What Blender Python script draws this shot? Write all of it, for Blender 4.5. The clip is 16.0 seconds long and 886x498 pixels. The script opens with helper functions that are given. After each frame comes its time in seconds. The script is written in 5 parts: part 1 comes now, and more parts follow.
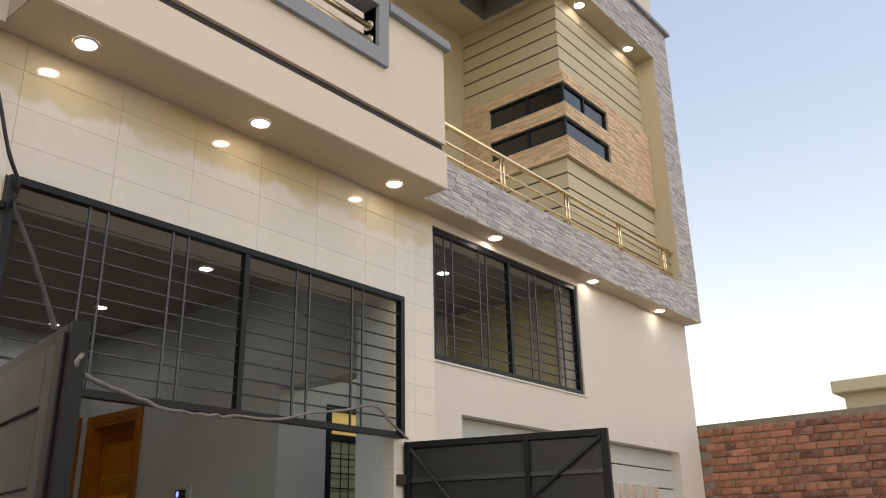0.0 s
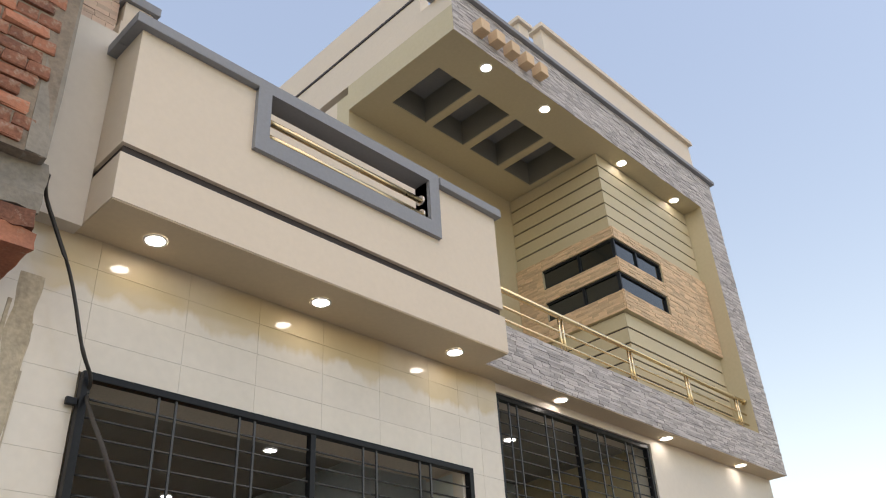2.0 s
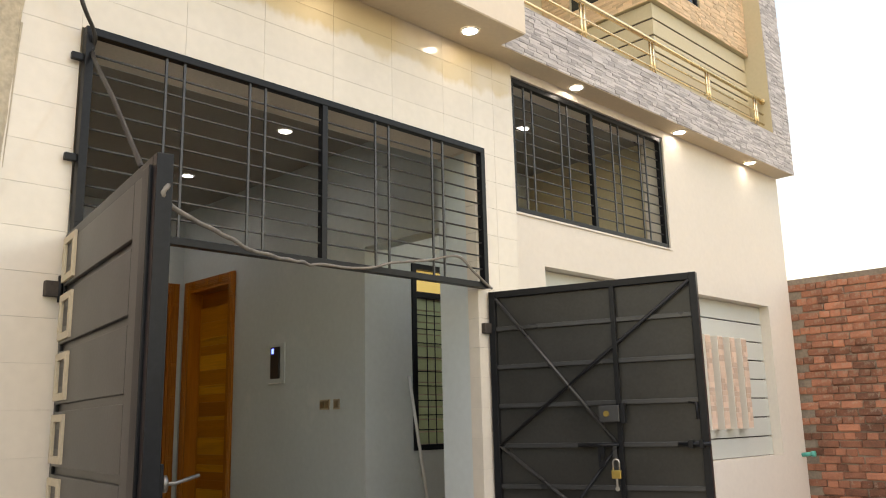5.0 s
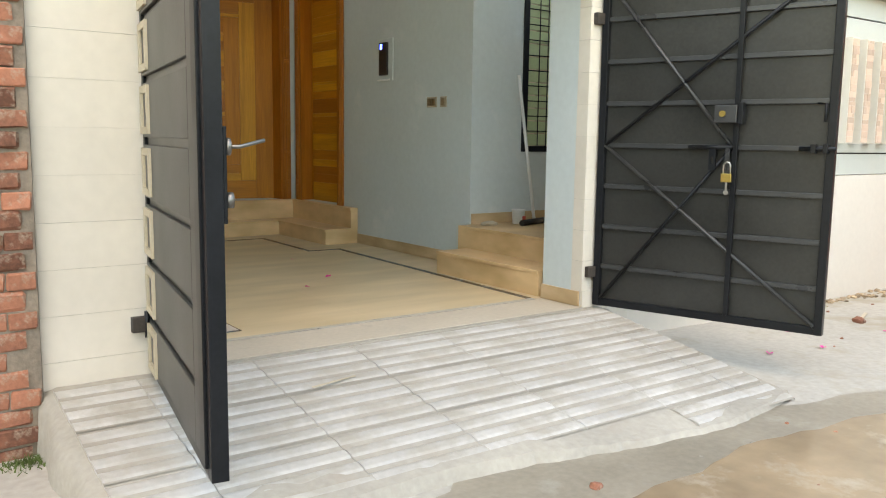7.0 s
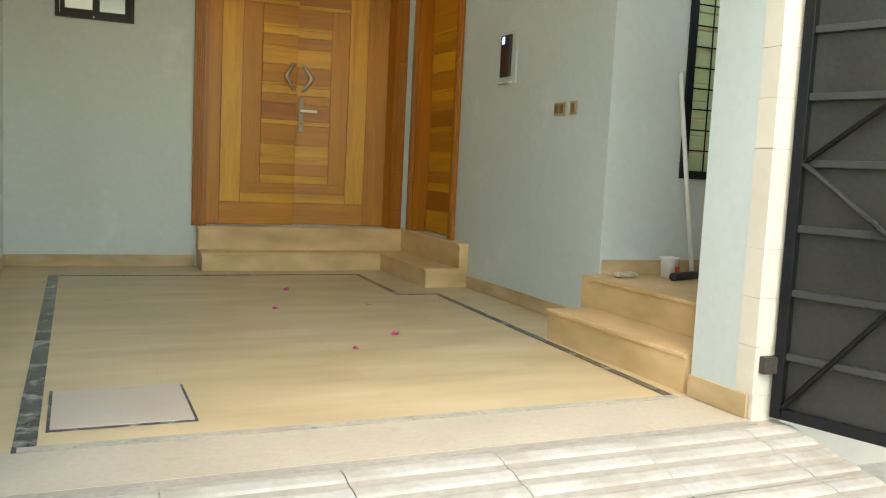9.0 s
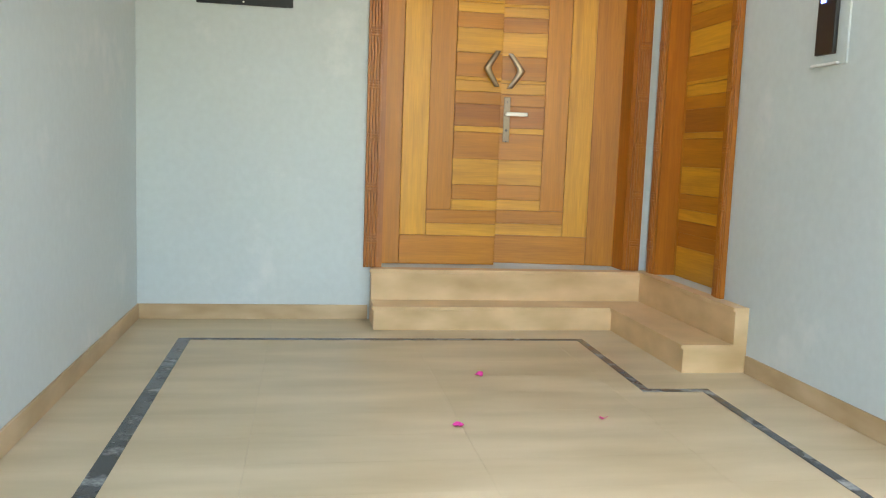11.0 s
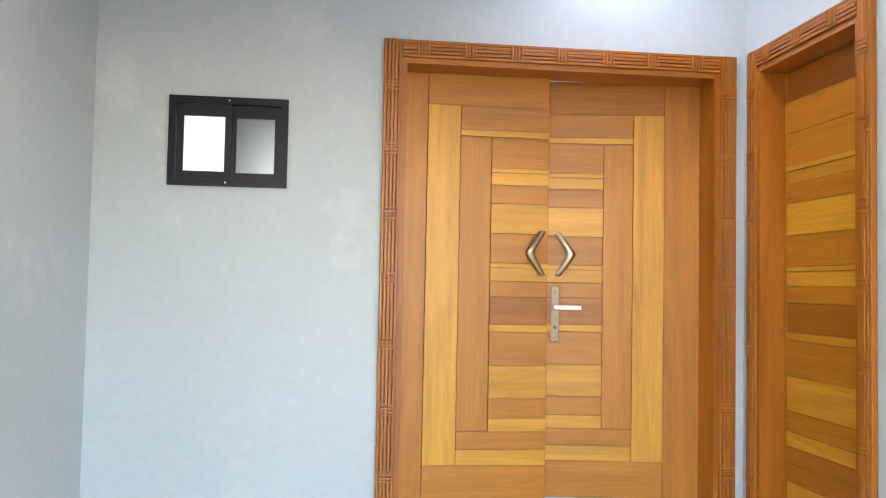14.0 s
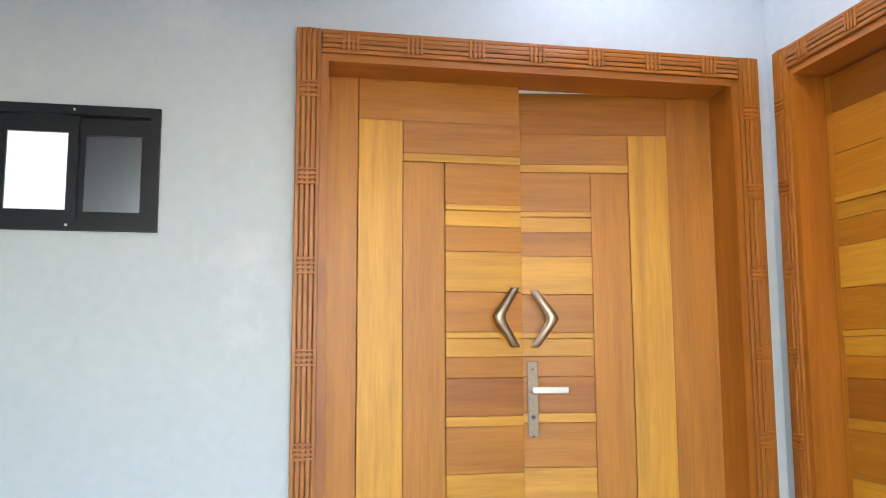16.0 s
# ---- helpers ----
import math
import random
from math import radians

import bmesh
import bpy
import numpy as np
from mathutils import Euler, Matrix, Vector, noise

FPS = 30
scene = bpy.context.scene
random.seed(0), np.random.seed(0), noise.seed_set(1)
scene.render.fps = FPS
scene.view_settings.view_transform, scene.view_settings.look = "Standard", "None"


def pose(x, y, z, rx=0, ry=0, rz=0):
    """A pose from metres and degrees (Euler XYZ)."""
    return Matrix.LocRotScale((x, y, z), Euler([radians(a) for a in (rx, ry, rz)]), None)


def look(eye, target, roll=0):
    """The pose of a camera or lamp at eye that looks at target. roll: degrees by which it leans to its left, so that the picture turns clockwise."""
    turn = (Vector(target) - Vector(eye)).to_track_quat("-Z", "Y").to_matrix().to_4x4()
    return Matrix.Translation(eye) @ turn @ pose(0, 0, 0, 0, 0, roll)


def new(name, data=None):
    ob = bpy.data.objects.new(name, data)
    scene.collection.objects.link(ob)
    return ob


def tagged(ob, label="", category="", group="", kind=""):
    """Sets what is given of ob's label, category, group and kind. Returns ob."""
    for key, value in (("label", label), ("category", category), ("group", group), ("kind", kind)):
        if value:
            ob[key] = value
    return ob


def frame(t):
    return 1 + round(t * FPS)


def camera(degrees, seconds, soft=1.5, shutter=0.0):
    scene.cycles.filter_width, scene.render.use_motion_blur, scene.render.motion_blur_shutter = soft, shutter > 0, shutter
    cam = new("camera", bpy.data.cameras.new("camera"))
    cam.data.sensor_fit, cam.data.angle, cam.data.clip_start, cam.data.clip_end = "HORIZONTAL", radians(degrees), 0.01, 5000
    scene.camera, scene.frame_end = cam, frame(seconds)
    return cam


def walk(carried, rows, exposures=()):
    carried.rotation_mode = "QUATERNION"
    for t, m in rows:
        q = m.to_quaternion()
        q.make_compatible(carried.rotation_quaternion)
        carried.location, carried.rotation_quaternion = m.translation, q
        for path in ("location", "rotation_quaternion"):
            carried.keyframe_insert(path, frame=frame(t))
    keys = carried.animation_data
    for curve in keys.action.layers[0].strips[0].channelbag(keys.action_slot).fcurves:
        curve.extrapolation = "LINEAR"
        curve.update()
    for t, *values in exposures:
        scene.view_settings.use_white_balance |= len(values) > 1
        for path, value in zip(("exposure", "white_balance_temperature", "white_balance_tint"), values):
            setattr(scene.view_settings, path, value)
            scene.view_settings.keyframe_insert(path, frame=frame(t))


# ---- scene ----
cam = camera(56.0, 16.0, soft=1.1)
PATH = [
    (0, (-4.246, -3.937, 1.353), (-2.793, -2.748, 2.041), -1.2),
    (0.5, (-4.251, -3.926, 1.362), (-2.797, -2.754, 2.077), -1.7),
    (1, (-4.278, -3.944, 1.369), (-2.899, -2.789, 2.245), -3.2),
    (1.5, (-4.281, -3.935, 1.387), (-3.008, -2.761, 2.388), -3.6),
    (2, (-4.276, -3.925, 1.391), (-3.026, -2.761, 2.431), -3.6),
    (2.5, (-4.256, -3.922, 1.37), (-2.985, -2.744, 2.367), -3.3),
    (3, (-4.228, -3.902, 1.353), (-2.915, -2.668, 2.221), -2.8),
    (3.5, (-4.22, -3.878, 1.336), (-2.879, -2.594, 2.078), -2.3),
    (4, (-4.199, -3.864, 1.308), (-2.841, -2.531, 1.923), -1.8),
    (4.2, (-4.184, -3.851, 1.273), (-2.821, -2.504, 1.847), -1.7),
    (6.3, (-4.139, -3.837, 1.159), (-2.807, -2.346, 1.202), -1.2),
    (6.5, (-4.063, -3.83, 1.138), (-2.772, -2.303, 1.11), -0.8),
    (7, (-3.877, -3.77, 1.075), (-2.708, -2.169, 0.812), 0.8),
    (7.5, (-3.628, -3.616, 0.994), (-2.495, -2.021, 0.578), 1.3),
    (7.8, (-3.433, -3.468, 1.018), (-2.278, -1.882, 0.63), 1.4),
    (8, (-3.253, -3.382, 0.976), (-2.104, -1.779, 0.646), 1.3),
    (8.5, (-2.867, -2.996, 0.967), (-1.844, -1.29, 0.757), 2.7),
    (9, (-2.527, -2.508, 0.956), (-1.717, -0.689, 0.765), 2.8),
    (9.5, (-2.235, -2.023, 0.95), (-1.699, -0.106, 0.756), 3.1),
    (9.7, (-2.156, -1.83, 0.954), (-1.741, 0.116, 0.76), 3.0),
    (11.8, (-1.882, 0.078, 1.304), (-1.559, 2.038, 1.068), 2.0),
    (12, (-1.833, 0.186, 1.342), (-1.511, 2.147, 1.122), 1.9),
    (12.5, (-1.803, 0.283, 1.441), (-1.495, 2.255, 1.31), 1.5),
    (13, (-1.799, 0.318, 1.465), (-1.513, 2.297, 1.468), 0.9),
    (13.5, (-1.785, 0.419, 1.496), (-1.531, 2.402, 1.557), 1.1),
    (14, (-1.791, 0.669, 1.54), (-1.549, 2.652, 1.629), 1.1),
    (14.5, (-1.756, 0.931, 1.547), (-1.493, 2.911, 1.655), 0.8),
    (15, (-1.669, 1.272, 1.562), (-1.412, 3.252, 1.682), 1.6),
    (15.5, (-1.642, 1.608, 1.569), (-1.362, 3.581, 1.74), 1.3),
    (16, (-1.639, 1.877, 1.599), (-1.255, 3.825, 1.841), -0.2),
]
EXPOSURES = [(0.0, 0.77, 8600, 22), (2.0, 0.76, 8200, 20), (3.0, 0.74, 8600, 22), (4.2, 0.95, 9800, 23), (6.4, 2.1, 8400, 11), (8.0, 2.25, 8600, 10), (8.5, 2.55, 8900, 9), (9.0, 2.65, 9200, 7), (9.7, 2.95, 9200, 7),
             (11.8, 3.7, 6500, 19), (13.0, 3.85, 6700, 23), (16.0, 3.92, 6500, 22)]
walk(cam, [(t, look(eye, target, roll)) for t, eye, target, roll in PATH], EXPOSURES)

# ---- sky, sun, exposure ----
world = bpy.data.worlds.new("sky")
scene.world = world
world.use_nodes = True
wn = world.node_tree
bg = wn.nodes["Background"]
sky = wn.nodes.new("ShaderNodeTexSky")
sky.sky_type = "NISHITA"
sky.sun_disc = False
sky.sun_elevation = radians(63)
sky.sun_rotation = radians(205)
sky.air_density, sky.dust_density, sky.ozone_density = 1.6, 0.7, 0.6
wn.links.new(sky.outputs[0], bg.inputs[0])
bg.inputs[1].default_value = 0.15

sun = new("sun", bpy.data.lights.new("sun", "SUN"))
sun.data.energy, sun.data.angle, sun.data.color = 0.15, radians(30), (1.0, 0.82, 0.6)
sun.matrix_world = look((-1.92, -4.11, 8.91), (0, 0, 0))

# ---- materials ----
def nodes_of(name):
    m = bpy.data.materials.new(name)
    m.use_nodes = True
    nt = m.node_tree
    return m, nt, nt.nodes["Principled BSDF"]


def placed(nt, tc):
    """Object coordinates moved by the object's own place, so that alike pieces differ."""
    info, off = nt.nodes.new("ShaderNodeObjectInfo"), nt.nodes.new("ShaderNodeVectorMath")
    off.operation = "ADD"
    nt.links.new(tc.outputs["Object"], off.inputs[0])
    nt.links.new(info.outputs["Location"], off.inputs[1])
    return off.outputs[0]


def mat(name, col, rough=0.6, metal=0.0, var=0.12, big=1.3, fine=60.0, bump=0.15, stain=None, stain_at=0.6, island=0.0, obj=0.0, spec=0.5, rvar=0.1):
    """Base colour with broad and fine variation, optional stains, per-piece tone and fine relief."""
    m, nt, p = nodes_of(name)
    N, L = nt.nodes, nt.links
    tc = N.new("ShaderNodeTexCoord")
    n1 = N.new("ShaderNodeTexNoise")
    n1.inputs["Scale"].default_value, n1.inputs["Detail"].default_value = big, 6
    n2 = N.new("ShaderNodeTexNoise")
    n2.inputs["Scale"].default_value, n2.inputs["Detail"].default_value = fine, 4
    co = placed(nt, tc)
    for n in (n1, n2):
        L.new(co, n.inputs["Vector"])
    add = N.new("ShaderNodeMath")
    add.operation = "MULTIPLY_ADD"
    add.inputs[1].default_value = 0.6
    L.new(n1.outputs["Fac"], add.inputs[0])
    half = N.new("ShaderNodeMath")
    half.operation = "MULTIPLY"
    half.inputs[1].default_value = 0.4
    L.new(n2.outputs["Fac"], half.inputs[0])
    L.new(half.outputs[0], add.inputs[2])
    out = add.outputs[0]
    for kind, amount in (("island", island), ("obj", obj)):
        if amount:
            g = N.new("ShaderNodeNewGeometry" if kind == "island" else "ShaderNodeObjectInfo")
            mx = N.new("ShaderNodeMath")
            mx.operation = "MULTIPLY_ADD"
            mx.inputs[1].default_value = amount
            L.new(g.outputs["Random Per Island" if kind == "island" else "Random"], mx.inputs[0])
            sub = N.new("ShaderNodeMath")
            sub.operation = "SUBTRACT"
            sub.inputs[1].default_value = amount / 2
            L.new(out, sub.inputs[0])
            L.new(sub.outputs[0], mx.inputs[2])
            out = mx.outputs[0]
    ramp = N.new("ShaderNodeValToRGB")
    lo = [max(0.0, c * (1 - 2.2 * var)) for c in col]
    hi = [min(1.0, c * (1 + 1.6 * var)) for c in col]
    ramp.color_ramp.elements[0].position, ramp.color_ramp.elements[1].position = 0.2, 0.8
    ramp.color_ramp.elements[0].color, ramp.color_ramp.elements[1].color = (*lo, 1), (*hi, 1)
    L.new(out, ramp.inputs[0])
    colour = ramp.outputs[0]
    if stain:
        n3 = N.new("ShaderNodeTexNoise")
        n3.inputs["Scale"].default_value, n3.inputs["Detail"].default_value, n3.inputs["Roughness"].default_value = big * 1.9, 8, 0.65
        L.new(tc.outputs["Object"], n3.inputs["Vector"])
        cut = N.new("ShaderNodeMapRange")
        cut.inputs["From Min"].default_value, cut.inputs["From Max"].default_value = stain_at - 0.04, stain_at + 0.1
        L.new(n3.outputs["Fac"], cut.inputs["Value"])
        mix = N.new("ShaderNodeMix")
        mix.data_type = "RGBA"
        mix.inputs["B"].default_value = (*stain, 1)
        L.new(cut.outputs[0], mix.inputs["Factor"])
        L.new(colour, mix.inputs["A"])
        colour = mix.outputs["Result"]
    L.new(colour, p.inputs["Base Color"])
    p.inputs["Metallic"].default_value = metal
    p.inputs["Specular IOR Level"].default_value = spec
    rr = N.new("ShaderNodeMapRange")
    rr.inputs["To Min"].default_value, rr.inputs["To Max"].default_value = max(0.02, rough - rvar), min(1, rough + rvar)
    L.new(n1.outputs["Fac"], rr.inputs["Value"])
    L.new(rr.outputs[0], p.inputs["Roughness"])
    if bump:
        b = N.new("ShaderNodeBump")
        b.inputs["Strength"].default_value, b.inputs["Distance"].default_value = bump, 0.01
        L.new(add.outputs[0], b.inputs["Height"])
        L.new(b.outputs[0], p.inputs["Normal"])
    return m


def wood(name, col, axis, rough=0.38):
    """Varnished wood with its grain along the given axis."""
    m, nt, p = nodes_of(name)
    N, L = nt.nodes, nt.links
    tc, info = N.new("ShaderNodeTexCoord"), N.new("ShaderNodeObjectInfo")
    off = N.new("ShaderNodeVectorMath")
    off.operation = "ADD"
    comb = N.new("ShaderNodeCombineXYZ")
    mul = N.new("ShaderNodeMath")
    mul.operation = "MULTIPLY"
    mul.inputs[1].default_value = 37.0
    L.new(info.outputs["Random"], mul.inputs[0])
    for i in range(3):
        L.new(mul.outputs[0], comb.inputs[i])
    L.new(tc.outputs["Object"], off.inputs[0])
    L.new(comb.outputs[0], off.inputs[1])
    mp = N.new("ShaderNodeMapping")
    mp.inputs["Scale"].default_value = [0.9 if a == axis else 15 for a in "xyz"]
    L.new(off.outputs[0], mp.inputs[0])
    n1, n2 = N.new("ShaderNodeTexNoise"), N.new("ShaderNodeTexNoise")
    n1.inputs["Scale"].default_value, n1.inputs["Detail"].default_value, n1.inputs["Distortion"].default_value = 1.0, 5, 0.7
    n2.inputs["Scale"].default_value, n2.inputs["Detail"].default_value = 7.0, 5
    L.new(mp.outputs[0], n1.inputs["Vector"])
    L.new(mp.outputs[0], n2.inputs["Vector"])
    s = N.new("ShaderNodeMath")
    s.operation = "MULTIPLY_ADD"
    s.inputs[1].default_value = 0.35
    L.new(n2.outputs["Fac"], s.inputs[0])
    h = N.new("ShaderNodeMath")
    h.operation = "MULTIPLY"
    h.inputs[1].default_value = 0.65
    L.new(n1.outputs["Fac"], h.inputs[0])
    L.new(h.outputs[0], s.inputs[2])
    t = N.new("ShaderNodeMath")
    t.operation = "MULTIPLY_ADD"
    t.inputs[1].default_value = 0.16
    L.new(info.outputs["Random"], t.inputs[0])
    L.new(s.outputs[0], t.inputs[2])
    ramp = N.new("ShaderNodeValToRGB")
    ramp.color_ramp.elements[0].position, ramp.color_ramp.elements[1].position = 0.38, 0.76
    ramp.color_ramp.elements[0].color = (col[0] * 0.76, col[1] * 0.7, col[2] * 0.6, 1)
    ramp.color_ramp.elements[1].color = (min(1, col[0] * 1.2), min(1, col[1] * 1.22), min(1, col[2] * 1.25), 1)
    L.new(t.outputs[0], ramp.inputs[0])
    L.new(ramp.outputs[0], p.inputs["Base Color"])
    p.inputs["Roughness"].default_value = rough
    b = N.new("ShaderNodeBump")
    b.inputs["Strength"].default_value, b.inputs["Distance"].default_value = 0.12, 0.004
    L.new(s.outputs[0], b.inputs["Height"])
    L.new(b.outputs[0], p.inputs["Normal"])
    return m


def marble(name, col, rough=0.25, stretch=(0.7, 3.2, 6), lo=0.0, hi=1.0):
    """Banded beige marble slabs with soft veins and a worn polish."""
    m, nt, p = nodes_of(name)
    N, L = nt.nodes, nt.links
    tc, mp = N.new("ShaderNodeTexCoord"), N.new("ShaderNodeMapping")
    mp.inputs["Scale"].default_value = stretch
    co = placed(nt, tc)
    L.new(co, mp.inputs[0])
    n1, n2 = N.new("ShaderNodeTexNoise"), N.new("ShaderNodeTexNoise")
    n1.inputs["Scale"].default_value, n1.inputs["Detail"].default_value, n1.inputs["Roughness"].default_value = 1.6, 3.5, 0.45
    n2.inputs["Scale"].default_value, n2.inputs["Detail"].default_value = 45, 3
    L.new(mp.outputs[0], n1.inputs["Vector"])
    L.new(co, n2.inputs["Vector"])
    ramp = N.new("ShaderNodeValToRGB")
    e = ramp.color_ramp.elements
    e[0].position, e[1].position = max(0, lo), min(1, hi)
    e[0].color = (col[0] * 0.74, col[1] * 0.69, col[2] * 0.58, 1)
    e[1].color = (min(1, col[0] * 1.2), min(1, col[1] * 1.2), min(1, col[2] * 1.22), 1)
    info = N.new("ShaderNodeObjectInfo")
    tone = N.new("ShaderNodeMath")
    tone.operation = "MULTIPLY_ADD"
    tone.inputs[1].default_value = 0.07
    L.new(info.outputs["Random"], tone.inputs[0])
    sh = N.new("ShaderNodeMath")
    sh.operation = "SUBTRACT"
    sh.inputs[1].default_value = 0.07
    L.new(n1.outputs["Fac"], sh.inputs[0])
    L.new(sh.outputs[0], tone.inputs[2])
    L.new(tone.outputs[0], ramp.inputs[0])
    L.new(ramp.outputs[0], p.inputs["Base Color"])
    rr = N.new("ShaderNodeMapRange")
    rr.inputs["To Min"].default_value, rr.inputs["To Max"].default_value = rough - 0.08, rough + 0.22
    L.new(n1.outputs["Fac"], rr.inputs["Value"])
    L.new(rr.outputs[0], p.inputs["Roughness"])
    b = N.new("ShaderNodeBump")
    b.inputs["Strength"].default_value, b.inputs["Distance"].default_value = 0.04, 0.003
    L.new(n2.outputs["Fac"], b.inputs["Height"])
    L.new(b.outputs[0], p.inputs["Normal"])
    return m


def glow(name, col, strength):
    m, nt, p = nodes_of(name)
    p.inputs["Base Color"].default_value = (*col, 1)
    p.inputs["Emission Color"].default_value = (*col, 1)
    p.inputs["Emission Strength"].default_value = strength
    return m


CREAM = mat("cream_paint", (0.69, 0.59, 0.475), 0.6, var=0.035, big=0.8, fine=30, bump=0.06)
SAND = mat("sand_paint", (0.54, 0.465, 0.31), 0.62, var=0.05, big=0.9, fine=30, bump=0.06)
WHITE = mat("white_paint", (0.66, 0.605, 0.53), 0.6, var=0.04, big=0.7, fine=25, bump=0.08)
SOFFIT = mat("soffit_paint", (0.62, 0.51, 0.36), 0.65, var=0.05, fine=30, bump=0.05)
GREY = mat("grey_paint", (0.25, 0.26, 0.28), 0.6, var=0.08, fine=40, bump=0.08)
# Near-black for grooves and gaps, so their shade sits in the colour.
DARK = mat("groove_shade", (0.05, 0.04, 0.04), 0.7, var=0.1)
TILE = mat("wall_tile_glaze", (0.7, 0.64, 0.55), 0.035, var=0.05, big=1.5, fine=18, bump=0.02, obj=0.12, rvar=0.02)
def drip_stain(m, col, z0):
    """Yellow water marks with a scalloped lower edge, running down from under the balcony."""
    nt = m.node_tree
    N, L = nt.nodes, nt.links
    p = N["Principled BSDF"]
    was = p.inputs["Base Color"].links[0].from_socket
    geo, sep = N.new("ShaderNodeNewGeometry"), N.new("ShaderNodeSeparateXYZ")
    L.new(geo.outputs["Position"], sep.inputs[0])
    mp = N.new("ShaderNodeMapping")
    mp.inputs["Scale"].default_value = (3.2, 1.0, 0.7)
    L.new(geo.outputs["Position"], mp.inputs[0])
    n1, n2 = N.new("ShaderNodeTexNoise"), N.new("ShaderNodeTexNoise")
    n1.inputs["Scale"].default_value, n1.inputs["Detail"].default_value = 1.3, 4
    n2.inputs["Scale"].default_value, n2.inputs["Detail"].default_value = 1.1, 2
    L.new(mp.outputs[0], n1.inputs["Vector"])
    L.new(geo.outputs["Position"], n2.inputs["Vector"])
    edge = N.new("ShaderNodeMath")
    edge.operation = "MULTIPLY_ADD"
    edge.inputs[1].default_value = 0.4
    L.new(n1.outputs["Fac"], edge.inputs[0])
    L.new(sep.outputs["Z"], edge.inputs[2])
    ramp = N.new("ShaderNodeMapRange")
    ramp.inputs["From Min"].default_value, ramp.inputs["From Max"].default_value = z0 + 0.18, z0 + 0.23
    ramp.inputs["To Max"].default_value = 0.65
    L.new(edge.outputs[0], ramp.inputs["Value"])
    patch = N.new("ShaderNodeMapRange")
    patch.inputs["From Min"].default_value, patch.inputs["From Max"].default_value = 0.3, 0.52
    L.new(n2.outputs["Fac"], patch.inputs["Value"])
    f = N.new("ShaderNodeMath")
    f.operation = "MULTIPLY"
    L.new(ramp.outputs[0], f.inputs[0])
    L.new(patch.outputs[0], f.inputs[1])
    mix = N.new("ShaderNodeMix")
    mix.data_type = "RGBA"
    mix.inputs["B"].default_value = (*col, 1)
    L.new(f.outputs[0], mix.inputs["Factor"])
    L.new(was, mix.inputs["A"])
    L.new(mix.outputs["Result"], p.inputs["Base Color"])


drip_stain(TILE, (0.57, 0.43, 0.21), 3.58)
GROUT = mat("tile_grout", (0.62, 0.565, 0.48), 0.8, var=0.1)
BLUE = mat("pale_blue_paint", (0.56, 0.617, 0.615), 0.5, var=0.05, big=0.9, fine=22, bump=0.07, stain=(0.66, 0.685, 0.675), stain_at=0.62)
# Porch shade put into the ceiling colour; the true paint is not known.
CEIL = mat("dimmed_ceiling_paint", (0.3, 0.29, 0.265), 0.7, var=0.04, fine=25, bump=0.04)
STONE_G = mat("grey_ledge_stone", (0.47, 0.44, 0.43), 0.75, var=0.13, big=5, fine=70, bump=0.3, island=0.7)
STONE_T = mat("tan_ledge_stone", (0.66, 0.47, 0.3), 0.72, var=0.09, big=5, fine=70, bump=0.3, island=0.7)
BRICK = mat("fired_brick", (0.34, 0.135, 0.08), 0.85, var=0.28, big=6, fine=60, bump=0.7, obj=0.5, stain=(0.42, 0.33, 0.25), stain_at=0.61)
BRICK_J = mat("fired_brick_far", (0.34, 0.135, 0.08), 0.85, var=0.28, big=6, fine=60, bump=0.7, island=0.5, stain=(0.42, 0.33, 0.25), stain_at=0.63)
MORTAR = mat("mud_mortar", (0.27, 0.215, 0.165), 0.95, var=0.25, big=5, fine=40, bump=0.8)
CEMENT = mat("raw_cement", (0.28, 0.25, 0.21), 0.9, var=0.2, big=4, fine=40, bump=0.7)
BLACK = mat("black_enamel", (0.011, 0.012, 0.014), 0.34, var=0.3, big=3, fine=50, bump=0.08, spec=0.2)
GATE = mat("charcoal_gate_paint", (0.034, 0.033, 0.030), 0.33, var=0.25, big=2.5, fine=60, bump=0.08, spec=0.35, stain=(0.045, 0.046, 0.048), stain_at=0.68)
BRONZE = mat("dark_bronze_frame", (0.011, 0.014, 0.018), 0.4, var=0.2, bump=0.03, spec=0.25)
STEEL = mat("brushed_steel", (0.62, 0.6, 0.57), 0.28, metal=1.0, var=0.08, bump=0.03)
BRASS = mat("brass_tube", (0.75, 0.6, 0.38), 0.26, metal=1.0, var=0.08, bump=0.02)
OLDBRASS = mat("aged_brass", (0.46, 0.37, 0.25), 0.36, metal=1.0, var=0.2, fine=80, bump=0.05)
SATIN = mat("satin_nickel", (0.45, 0.42, 0.37), 0.4, metal=1.0, var=0.08, bump=0.03)
DULL = mat("dull_steel", (0.2, 0.19, 0.175), 0.4, metal=1.0, var=0.2)
PLATE = mat("worn_bronze_plate", (0.27, 0.215, 0.16), 0.48, metal=1.0, var=0.2, fine=80, bump=0.05)
GOLD = mat("gold_padlock", (0.6, 0.42, 0.13), 0.35, metal=1.0, var=0.15)
BEIGE = mat("beige_moulding", (0.47, 0.4, 0.29), 0.55, var=0.12, fine=50, bump=0.1)
THRESH = mat("dusty_threshold_marble", (0.49, 0.43, 0.345), 0.5, var=0.1, big=2.5, fine=40, bump=0.1, stain=(0.4, 0.35, 0.28), stain_at=0.62)
MOSS = mat("green_moss", (0.09, 0.13, 0.03), 0.9, var=0.3)
FLOOR = marble("floor_marble", (0.59, 0.475, 0.31), 0.37, (0.7, 3.0, 1.0), 0.18, 0.82)
